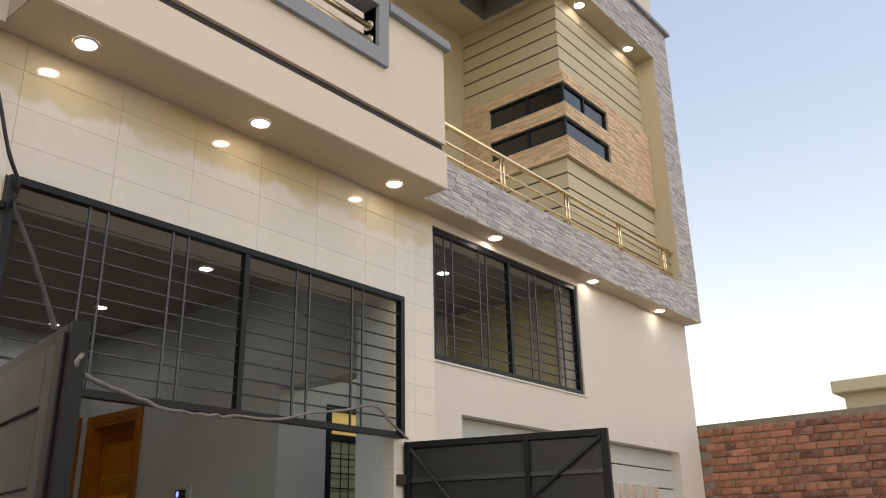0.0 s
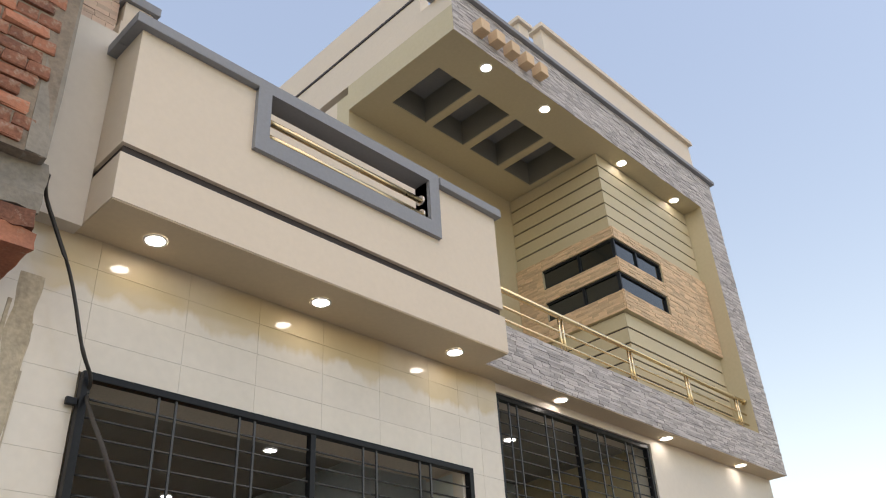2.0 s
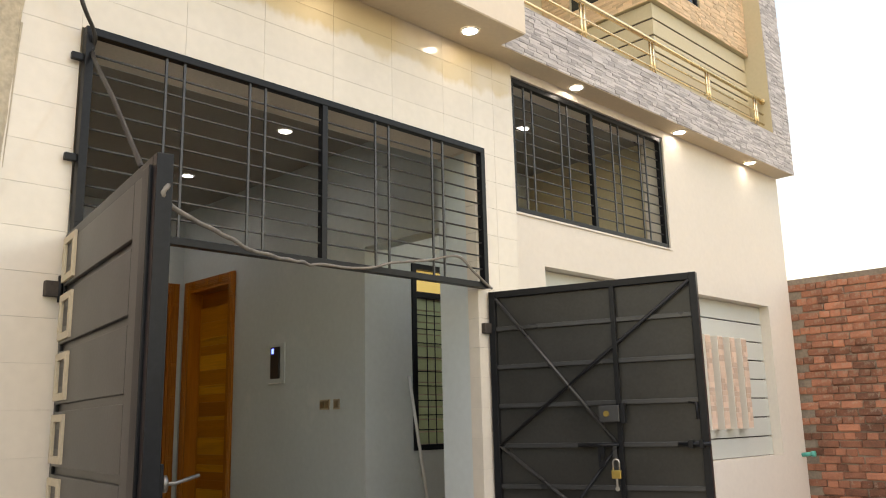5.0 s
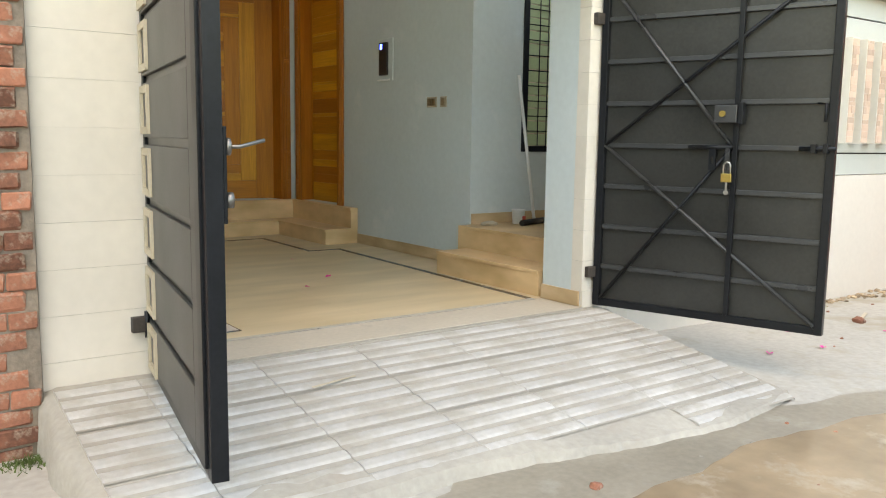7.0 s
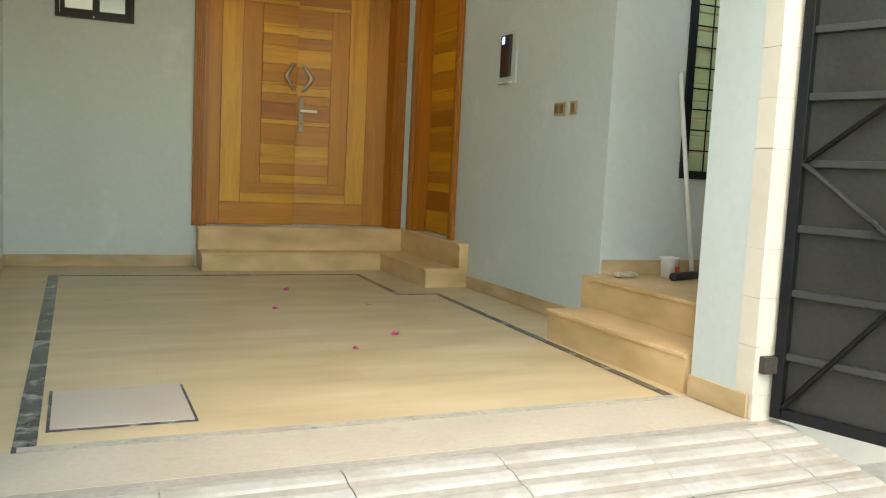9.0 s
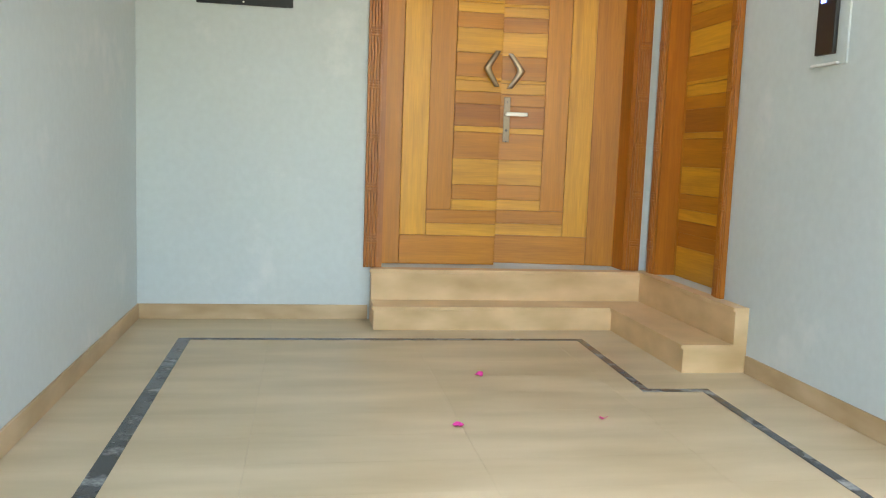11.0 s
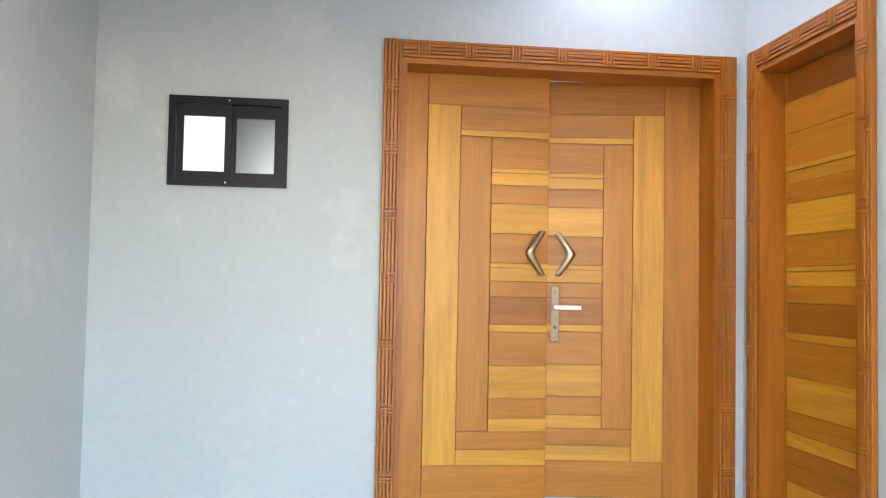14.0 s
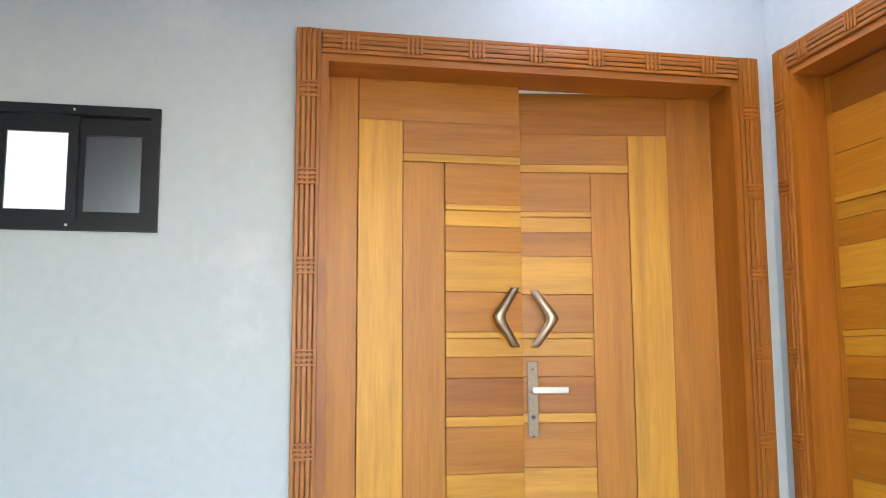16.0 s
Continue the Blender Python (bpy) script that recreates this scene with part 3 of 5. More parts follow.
for z0, z1 in ((5.50, 5.74), (5.91, 6.16)):
    part("pier_core", box(3.66, 4.739, 0.02, 0.5, z0, z1), SAND, bay)
    part("pier_core", box(2.70, 3.0, 1.02, 1.399, z0, z1), SAND, bay)
    win = part("corner_glass", box(2.735, 3.66, 0.055, 1.02, z0 + 0.02, z1 - 0.02), GLASS, bay, "dark reflecting corner glass")
    for a, b in ((z0, z0 + 0.022), (z1 - 0.022, z1)):
        part("window_frame", box(2.722, 3.66, 0.035, 0.075, a, b), BRONZE, win)
        part("window_frame", box(2.715, 2.755, 0.076, 1.02, a, b), BRONZE, win)
    for x in (2.722, 3.15, 3.635) if z0 > 5.8 else (2.722, 3.635):
        part("mullion", box(x, x + 0.025, 0.036, 0.074, z0 + 0.023, z1 - 0.023), BRONZE, win)
    part("mullion", box(2.716, 2.754, 0.50, 0.53, z0 + 0.023, z1 - 0.023), BRONZE, win)
part("stones", ledge_stones((3.66, 4.735), (5.27, 6.30), (0.02, -1), "xzy", 31), STONE_T, bay)
part("stones", ledge_stones((1.02, 1.395), (5.27, 6.30), (2.70, -1), "yzx", 32), STONE_T, bay)

# ---- porch shell ----
setting("floor", slab((-3.05, 0.42), (0.376, 5.04), (-0.3, -0.011), order="xyz"), FLOOR, "polished beige marble porch floor", "floor")
part("threshold", box(-2.755, -0.001, 0.0, 0.3755, -0.3, -0.0005), THRESH, bpy.data.objects["floor"], "dusty worn threshold marble")
wall_west = setting("wall_west", box(-3.2, -3.05, 0.376, 5.3, -0.3, 3.9), BLUE, "pale blue painted porch wall", "wall")
DOOR_HOLE = (-1.5, 0.27, 0.36, 2.75)
wall_back = setting("wall_back", slab((-3.05, 0.42), (0.0, 3.7), (5.04, 5.34), [DOOR_HOLE, (-2.66, -2.10, 2.05, 2.47)]), BLUE, "pale blue painted back wall with damp marks", "wall")
wall_east = setting("wall_east", slab((0.377, 5.34), (0.0, 3.9), (0.42, 0.62), [(3.97, 4.86, 0.36, 2.75), (0.377, 1.74, -0.1, 2.74)], "yzx"), BLUE, "pale blue painted side wall", "wall")
setting("ceiling", slab((-3.05, 0.42), (0.376, 5.04), (3.7, 3.88), order="xyz"), CEIL, "dark grey porch ceiling, toned down to dim the porch", "ceiling")
wall_alcove = setting("wall_alcove", slab((0.62, 2.9), (0.0, 3.9), (1.74, 1.9), [(0.97, 1.87, 0.97, 2.66)]), BLUE, "pale blue alcove wall", "wall")
setting("wall_alcove_end", box(2.75, 2.9, 0.26, 1.739, 0.0, 3.9), SAND, "sand-coloured alcove end wall", "wall")
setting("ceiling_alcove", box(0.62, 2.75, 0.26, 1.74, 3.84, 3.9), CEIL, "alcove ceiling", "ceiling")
setting("wall_room", slab((-3.2, 4.9), (-0.3, 3.9), (5.9, 6.0)), CREAM, "plain wall of the room behind the doors", "wall")
setting("wall_room_east", box(4.9, 5.1, 0.27, 6.0, -0.3, 3.9), CREAM, "plain outer wall", "wall")
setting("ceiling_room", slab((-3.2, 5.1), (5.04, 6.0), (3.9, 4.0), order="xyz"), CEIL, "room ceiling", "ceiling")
setting("roof_porch", slab((-3.2, 0.1), (0.02, 6.0), (3.9, 4.0), order="xyz"), CEMENT, "flat roof over the porch", "roof")

# steps
steps = thing("entrance_steps", "beige marble steps in an L before the wooden doors", "steps")
part("lower_step", slab((-1.54, 0.419), (3.6, 5.039), (0.001, 0.155), [(-1.6, 0.05, 3.5, 4.68)], "xyz"), STEP, steps)
part("upper_step", slab((-1.54, 0.4195), (3.6, 5.0395), (0.1555, 0.36), [(-1.6, 0.34, 3.5, 4.93)], "xyz"), STEP, steps)
part("threshold", box(-1.499, 0.269, 5.041, 5.9, 0.15, 0.359), STEP, steps)
part("threshold", box(0.421, 1.0, 3.971, 4.859, 0.15, 0.3595), STEP, steps)
for x0, x1, y0, y1, z in ((-1.553, 0.037, 4.667, 4.69, 0.155), (0.037, 0.05, 3.6, 4.69, 0.155), (-1.553, 0.33, 4.917, 4.94, 0.36), (0.327, 0.34, 3.6, 4.917, 0.36)):
    part("nosing", box(x0, x1, y0, y1, z - 0.022, z + 0.002, 0.004), STEP, steps)
alc = thing("alcove_steps", "beige marble steps up to the side alcove", "steps")
part("lower_step", slab((0.0, 0.30), (0.42, 1.62), (0.001, 0.18), order="xyz"), STEP, alc)
part("landing", slab((0.30, 2.749), (0.38, 1.739), (0.001, 0.36), order="xyz"), STEP, alc)
part("nosing", box(-0.012, 0.0, 0.42, 1.62, 0.158, 0.182, 0.004), STEP, alc)
part("nosing", box(0.288, 0.30, 0.42, 1.62, 0.338, 0.362, 0.004), STEP, alc)

base = thing("baseboard", "beige marble skirting along the porch walls", "skirting", kind="structure")
for b in ((-3.049, -1.555, 5.026, 5.039, 0.001, 0.10), (-3.049, -3.036, 0.41, 5.025, 0.001, 0.10), (0.406, 0.419, 1.74, 3.585, 0.001, 0.10),
          (-0.018, -0.0045, 0.02, 0.375, 0.001, 0.10), (0.43, 2.749, 1.725, 1.739, 0.361, 0.45)):
    part("skirting", box(*b, 0.003), SKIRT, base)

# black inlay in the floor
inlay = thing("floor_inlay", "black marble inlay band let into the floor", "inlay", kind="structure")
pts = [(-2.67, 0.37), (-2.67, 4.44), (-0.26, 4.40), (-0.29, 3.28), (0.02, 3.27), (-0.10, 0.37), (-2.67, 0.37)]
for k in range(6):
    a, b = Vector((*pts[k], 0)), Vector((*pts[k + 1], 0))
    d = (b - a).normalized()
    n = Vector((-d.y, d.x, 0)) * (0.036 if k in (0,) else 0.022)
    bm = bmesh.new()
    lo = [bm.verts.new(p + Vector((0, 0, 0.001))) for p in (a - n - d * 0.02, b - n + d * 0.02, b + n + d * 0.02, a + n - d * 0.02)]
    hi = [bm.verts.new(p + Vector((0, 0, 0.0025 + 0.0004 * k))) for p in (a - n - d * 0.02, b - n + d * 0.02, b + n + d * 0.02, a + n - d * 0.02)]
    bm.faces.new(lo[::-1]), bm.faces.new(hi)
    for i in range(4):
        bm.faces.new((lo[i], lo[(i + 1) % 4], hi[(i + 1) % 4], hi[i]))
    part("inlay_strip", bm, DUSTY if k == 5 else BORDER, inlay)
cover = thing("tank_cover", "pinkish granite tank cover set flush in the floor", "cover", at=(-2.36, 0.8, 0))
part("slab", box(-0.24, 0.24, -0.25, 0.25, 0.0045, 0.008, 0.001), COVER, cover)
part("rim", box(-0.252, 0.252, -0.262, 0.262, 0.0005, 0.004), BORDER, cover, "dark joint")

# ---- gates ----
RUST = mat("rusty_steel", (0.055, 0.044, 0.036), 0.7, var=0.35, big=8, fine=60, bump=0.3)


def gate_leaf(outer):
    """Sheet-steel leaf from its hinge along +x, outer face towards -y."""
    g = thing("gate_leaf", "", "gate")
    Wd, Ht = 1.40, 2.07
    part("sheet", box(0.03, Wd - 0.03, -0.006, 0.0, 0.02, Ht - 0.02), GATE, g)
    for x0, x1 in ((0.0, 0.045), (Wd - 0.045, Wd)):
        part("stile", box(x0, x1, -0.02, 0.035, 0.0, Ht, 0.004), BLACK, g)
    for z0 in (0.0, Ht - 0.045):
        part("rail", box(0.045, Wd - 0.045, -0.02, 0.03, z0, z0 + 0.045, 0.004), BLACK, g)
    for k in range(1, 8):
        z = Ht * k / 8
        part("crossbar", box(0.045, Wd - 0.045, 0.001, 0.026, z - 0.014, z + 0.014, 0.003), BAR, g)
    part("post_bar", box(0.852, 0.882, 0.025, 0.045, 0.045, Ht - 0.045, 0.003), BLACK, g)
    mid, lo, hi = Ht / 2, 0.05, Ht - 0.05
    for (x0, z0), (x1, z1) in (((0.05, hi), (0.85, mid)), ((0.05, mid), (1.355, hi)), ((0.05, mid), (1.355, lo)), ((0.05, lo), (0.85, mid))):
        part("brace", bar([(x0, 0.034, z0), (x1, 0.034, z1)], 0.011, 6), BLACK if z1 > z0 else BAR, g)
    for z in (0.22, 1.82):
        h = part("hinge", box(-0.09, 0.0, -0.01, 0.012, z - 0.035, z + 0.035, 0.003), BLACK, g)
        part("hinge_pin", bar([(-0.02, -0.012, z - 0.06), (-0.02, -0.012, z + 0.06)], 0.012, 8), BLACK, h)
    if outer:
        for k in range(8):
            part("pressed_panel", box(0.046, 1.16, -0.024, -0.0065, Ht * k / 8 + (0.016 if k else 0.046), Ht * (k + 1) / 8 - (0.016 if k < 7 else 0.046), 0.004), GATE_OUT, g)
        part("plain_strip", box(1.162, 1.268, -0.024, -0.0065, 0.046, Ht - 0.046, 0.003), GATE_OUT, g)
        for k in range(8):
            z = Ht * (k + 0.5) / 8
            o = part("square_ornament", slab((0.05, 0.28), (z - 0.1, z + 0.1), (-0.036, -0.0245), [(0.09, 0.24, z - 0.07, z + 0.07)]), BEIGE, g, "beige moulded square")
            part("inset", box(0.12, 0.21, -0.028, -0.0245, z - 0.04, z + 0.04, 0.001), BLACK, o)
        part("edge_channel", box(Wd - 0.13, Wd - 0.05, -0.03, -0.0065, 0.03, Ht - 0.03, 0.004), BLACK, g)
        part("lock_plate", box(Wd - 0.06, Wd - 0.01, 0.036, 0.048, 0.80, 1.09, 0.003), BLACK, g)
        lev = part("lever", bar([(Wd - 0.03, 0.04, 1.03), (Wd - 0.03, 0.09, 1.03), (Wd - 0.045, 0.17, 1.05)], 0.006, 8), DULL, g, "dull steel lever")
        part("rose", disc((Wd - 0.03, 0.048, 1.03), 0.026, 0.014, 16, "y"), DULL, lev)
        part("rose", disc((Wd - 0.03, 0.048, 0.87), 0.024, 0.02, 16, "y"), DULL, lev)
    else:
        lk = part("lock_box", box(0.755, 0.885, 0.046, 0.10, 1.175, 1.275, 0.006), BAR, g, "black rim lock box")
        part("keyhole_boss", disc((0.805, 0.10, 1.225), 0.018, 0.012, 14, "y"), GOLD, lk)
        part("strike", box(0.887, 0.918, 0.046, 0.095, 1.165, 1.29, 0.006), BLACK, g)
        bolt = part("bolt", bar([(0.60, 0.055, 1.035), (0.86, 0.055, 1.035)], 0.012, 8), BLACK, g)
        part("hasp", slab((0.725, 0.765), (0.90, 1.03), (0.05, 0.062), [(0.737, 0.753, 0.94, 0.98)]), BLACK, bolt)
        part("hasp", slab((0.822, 0.848), (0.885, 1.03), (0.064, 0.072), [(0.83, 0.84, 0.90, 0.93)]), BAR, bolt)
        b2 = part("bolt", bar([(1.22, 0.05, 1.035), (1.41, 0.05, 1.035)], 0.012, 8), BLACK, g)
        part("bolt_keeper", box(1.28, 1.31, 0.03, 0.07, 1.01, 1.06, 0.003), BLACK, b2)
        part("bolt_keeper", box(1.345, 1.37, 0.03, 0.07, 1.01, 1.06, 0.003), BLACK, b2)
        part("pull_bar", bar([(1.30, 0.05, 1.28), (1.345, 0.05, 1.28), (1.345, 0.05, 1.18)], 0.008, 6), BLACK, g)
    return g


left_leaf = tagged(gate_leaf(True), "charcoal sheet-steel gate leaf with beige squares, swung open", group="gate leaves")
put(left_leaf, -2.75, -0.01, 0.012, -99.6)
right_leaf = tagged(gate_leaf(False), "charcoal sheet-steel gate leaf with braces and locks, swung open", group="gate leaves")
# this leaf is hung from the other jamb, so its inner face is turned to the street
right_leaf.matrix_world = pose(0.108, -0.008, 0.012, 0, 0, -72.4) @ Matrix.Diagonal((1, -1, 1, 1))

pad = thing("padlock", "brass padlock hanging from the gate hasp", "padlock")
part("lock_body", box(-0.03, 0.03, -0.012, 0.012, -0.05, 0.0, 0.005), GOLD, pad)
part("shackle", bar([(-0.02, 0, 0.0)] + [(0.02 * -math.cos(a), 0, 0.045 + 0.02 * math.sin(a)) for a in [math.pi * i / 8 for i in range(9)]] + [(0.02, 0, 0.0)], 0.005, 8), STEEL, pad)
key = part("key", box(-0.006, 0.006, -0.002, 0.002, -0.10, -0.05, 0.001), STEEL, pad)
part("key_bow", disc((0, -0.002, -0.11), 0.014, 0.004, 12, "y"), STEEL, pad)
pad.matrix_world = right_leaf.matrix_world @ pose(0.842, 0.085, 0.885)


for x0, x1 in ((0.015, 0.10), (-2.85, -2.775)):
    for z in (0.23, 1.83):
        br = part("hinge_bracket", box(x0, x1, -0.035, -0.0005, z - 0.035, z + 0.035, 0.004), RUST, wall_gate, "rusty gate hinge bracket")
        part("hinge_pin", bar([((x1 if x0 > 0 else x1 - 0.01), -0.03, z - 0.06), ((x1 if x0 > 0 else x1 - 0.01), -0.03, z + 0.06)], 0.012, 8), BLACK, br)

# ---- grilles ----
def grille(name, label, x0, x1, z0, z1, y, rows, verticals, mull, fr=0.04):
    g = thing(name, label, "grille", "black window grilles")
    for a, b, c, d in ((x0, x1, z0, z0 + fr), (x0, x1, z1 - fr, z1), (x0, x0 + fr, z0 + fr, z1 - fr), (x1 - fr, x1, z0 + fr, z1 - fr)):
        part("frame_bar", box(a, b, y - 0.025, y + 0.025, c, d, 0.003), BLACK, g)
    part("mullion", box(mull - 0.019, mull + 0.019, y - 0.022, y + 0.022, z0 + fr, z1 - fr, 0.003), BLACK, g)
    for k in range(1, rows):
        z = z0 + fr + (z1 - z0 - 2 * fr) * k / rows
        part("rod", bar([(x0 + fr, y, z), (x1 - fr, y, z)], 0.006, 6), BAR, g)
    for x in verticals:
        part("upright", box(x - 0.006, x + 0.006, y - 0.013, y - 0.001, z0 + fr, z1 - fr), BAR, g)
    return g


gg = grille("gate_grille", "black steel bar grille over the gateway", -2.755, 0.05, 2.10, 3.11, -0.03, 10, (-2.34, -2.24, -1.85, -1.75, -0.95, -0.84, -0.46, -0.36), -1.345)
for z in (2.45, 2.95):
    part("hinge_lug", box(-2.81, -2.756, -0.04, -0.015, z - 0.018, z + 0.018, 0.004), BLACK, gg)
grille("window_grille", "black steel bar grille in the wall opening", 0.465, 2.655, 2.735, 3.805, 0.06, 11, (0.64, 0.74, 1.10, 1.20, 1.84, 1.95, 2.28, 2.38), 1.53)
sill = thing("window_sill", "thin white sill under the grille", "sill", kind="structure")
part("sill", box(0.45, 2.68, 0.008, 0.0195, 2.712, 2.7285, 0.003), WHITE, sill)

# ---- downlights ----
def downlight(x, y, z, face, power, col, label):
    d = thing("downlight", label, "ceiling light", "recessed downlights", (x, y, z))
    bm = bmesh.new()
    n = 28
    prof = ((0.066, 0.0), (0.066, -0.006), (0.058, -0.01), (0.052, -0.006), (0.050, 0.0))
    rings = [[bm.verts.new((r * math.cos(2 * math.pi * k / n), r * math.sin(2 * math.pi * k / n), h)) for k in range(n)] for r, h in prof]
    for r0, r1 in zip(rings, rings[1:]):
        for k in range(n):
            bm.faces.new((r0[k], r0[(k + 1) % n], r1[(k + 1) % n], r1[k])).smooth = True
    part("ring", bm, PLASTIC, d, "white plastic ring")
    part("lens", disc((0, 0, -0.004), 0.052, 0.003, 24), face, d, "glowing lens")
    if power:
        l = new("lamp", bpy.data.lights.new("lamp", "SPOT"))
        l.data.energy, l.data.color, l.data.spot_size, l.data.spot_blend, l.data.shadow_soft_size = power, col, radians(150), 0.6, 0.05
        l.matrix_world = pose(x, y, z - 0.03)
    return d


WARM, COOL = (1.0, 0.9, 0.7), (0.75, 0.85, 1.0)
for x in (-2.56, -1.43, -0.22):
    downlight(x, -0.20, 3.871, LAMP, 0.07, WARM, "lit recessed downlight in the balcony soffit")
for x in (1.18, 2.82, 4.3):
    downlight(x, -0.075, 3.879, LAMP, 0.08, WARM, "lit recessed downlight in the terrace slab")
for x in (0.72, 1.67, 3.14, 4.33):
    downlight(x, -0.03, 7.359, LAMP, 0.15, WARM, "lit recessed downlight in the roof soffit")
for y in (1.93, 3.65, 4.6):
    downlight(-0.3, y, 3.699, LAMPB, 1.7, COOL, "lit recessed downlight in the porch ceiling")
downlight(-1.9, 5.5, 3.899, LAMPB, 12, COOL, "lit recessed downlight in the room behind the doors")
downlight(1.51, 0.78, 3.839, LAMPB, 2, COOL, "lit recessed downlight in the alcove ceiling")

# ---- terrace railing ----
rail = thing("terrace_railing", "brass-toned tubular railing on the stone parapet", "railing")
for z, r in ((4.68, 0.024), (4.52, 0.011), (4.40, 0.011)):
    part("rail_tube", bar([(0.12, -0.10, z), (4.70, -0.10, z)], r, 12), BRASS, rail)
for x in (1.27, 2.36, 3.42, 4.50):
    for dx in (0.0, 0.05):
        p = part("post", bar([(x + dx, -0.10, 4.285), (x + dx, -0.10, 4.665)], 0.013, 10), BRASS, rail)
    part("post_foot", disc((x + 0.025, -0.10, 4.285), 0.045, 0.012, 16), BRASS, rail)
part("end_cap", bar([(4.70, -0.10, 4.68), (4.73, -0.10, 4.68)], 0.034, 14), BRASS, rail)

# ---- doors ----
def plank(parent, x0, x1, z0, z1, y, tone, ax, d=0.03):
    """A plank in the leaf's face, proud of it by its own small amount."""
    part("plank", box(x0 + 0.001, x1 - 0.001, y - d, y, z0 + 0.0006, z1 - 0.0006, 0.0025), W[tone, ax], parent)


def main_leaf(mirror, x1, x2, x3, x4):
    """Leaf x4 wide and 2.37 high; hinge at x = 0, face towards -y; x1 to x3 part its nested planks."""
    g = thing("door_leaf", "honey and amber wood door leaf of nested planks", "door", "leaves of the entrance door")
    s = -1 if mirror else 1
    def pl(a, b, z0, z1, tone, ax, d=0.03):
        xa, xb = sorted((s * a, s * b))
        plank(g, xa, xb, z0, z1, 0.0, tone, ax, d)
    xa, xb = sorted((0, s * x4))
    part("core", box(xa, xb, 0.0, 0.035, 0, 2.37), W["brown", "z"], g)
    pl(0, x1, 0, 2.37, "amber", "z", 0.022)
    pl(x1, x4, 2.18, 2.37, "amber", "x", 0.022)
    pl(x1, x4, 0, 0.205, "amber", "x", 0.022)
    pl(x1, x2, 0.205, 2.18, "honey", "z", 0.028)
    pl(x2, x4, 2.045, 2.18, "amber", "x", 0.028)
    pl(x2, x4, 2.01, 2.045, "honey", "x", 0.03)
    pl(x2, x4, 0.205, 0.29, "honey", "x", 0.028)
    pl(x2, x4, 0.29, 0.386, "amber", "x", 0.028)
    pl(x2, x3, 0.386, 2.01, "amber", "z", 0.022)
    for z0, z1, tone, d in STACK:
        pl(x3, x4, z0, z1, tone, "x", d)
    return g


# heights of the short planks stacked in the middle of each leaf
STACK = ((0.386, 0.46, "honey", 0.03), (0.46, 0.566, "amber", 0.026), (0.566, 0.746, "honey", 0.028), (0.746, 0.932, "amber", 0.026), (0.932, 0.972, "honey", 0.031),
         (0.972, 1.125, "dark_amber", 0.026), (1.125, 1.21, "amber", 0.026), (1.21, 1.285, "honey", 0.028), (1.285, 1.31, "honey", 0.032), (1.31, 1.474, "amber", 0.026),
         (1.474, 1.64, "honey", 0.028), (1.64, 1.745, "amber", 0.026), (1.745, 1.812, "honey", 0.026), (1.812, 1.836, "honey", 0.032), (1.836, 2.01, "amber", 0.026))
leaf_l = main_leaf(False, 0.163, 0.346, 0.522, 0.847)
put(leaf_l, -1.497, 5.225, 0.363)
leaf_r = main_leaf(True, 0.227, 0.405, 0.575, 0.91)
put(leaf_r, 0.267, 5.232, 0.363, -8.0)


def pull(parent, s):
    """Boomerang handle in aged brass, broad at its bend and standing off the leaf on two studs."""
    bm = bmesh.new()
    n = 18
    rings = []
    for k in range(n + 1):
        t = -1 + 2 * k / n
        z, x = 0.122 * t, s * (0.022 + 0.082 * (1 - (t * t + 0.01) ** 0.5))
        y = -0.05 - 0.02 * (1 - t * t)
        w, d = 0.018 + 0.008 * (1 - abs(t)), 0.012
        rings.append([bm.verts.new((x + w * math.cos(a), y + d * math.sin(a), z)) for a in [2 * math.pi * i / 10 for i in range(10)]])
    for r0, r1 in zip(rings, rings[1:]):
        for i in range(10):
            bm.faces.new((r0[i], r0[(i + 1) % 10], r1[(i + 1) % 10], r1[i])).smooth = True
    bm.faces.new(rings[0][::-1]), bm.faces.new(rings[-1])
    h = part("pull_handle", bm, OLDBRASS, parent, "aged brass boomerang pull")
    for z in (-0.105, 0.105):
        part("fixing", disc((s * 0.03, -0.05, z), 0.013, 0.032, 12, "y"), DARKPL, h, "dark stud")
    return h


for leaf, s, x in ((leaf_l, -1, 0.832), (leaf_r, 1, -0.858)):
    h = pull(leaf, s)
    h.location = (x, 0, 1.37)
lock = part("lock_plate", box(-0.868, -0.822, -0.036, -0.026, 0.873, 1.19, 0.003), PLATE, leaf_r, "aged brass lock plate")
part("lever", box(-0.855, -0.70, -0.088, -0.072, 1.055, 1.083, 0.004), SATIN, lock, "brushed lever handle")
part("lever_neck", disc((-0.845, -0.075, 1.069), 0.011, 0.04, 12, "y"), STEEL, lock)
part("keyhole", disc((-0.845, -0.039, 0.955), 0.009, 0.004, 12, "y"), DARKPL, lock)
for z in (0.875, 1.155):
    part("screw", disc((-0.845, -0.039, z), 0.005, 0.004, 8, "y"), DARKPL, lock)


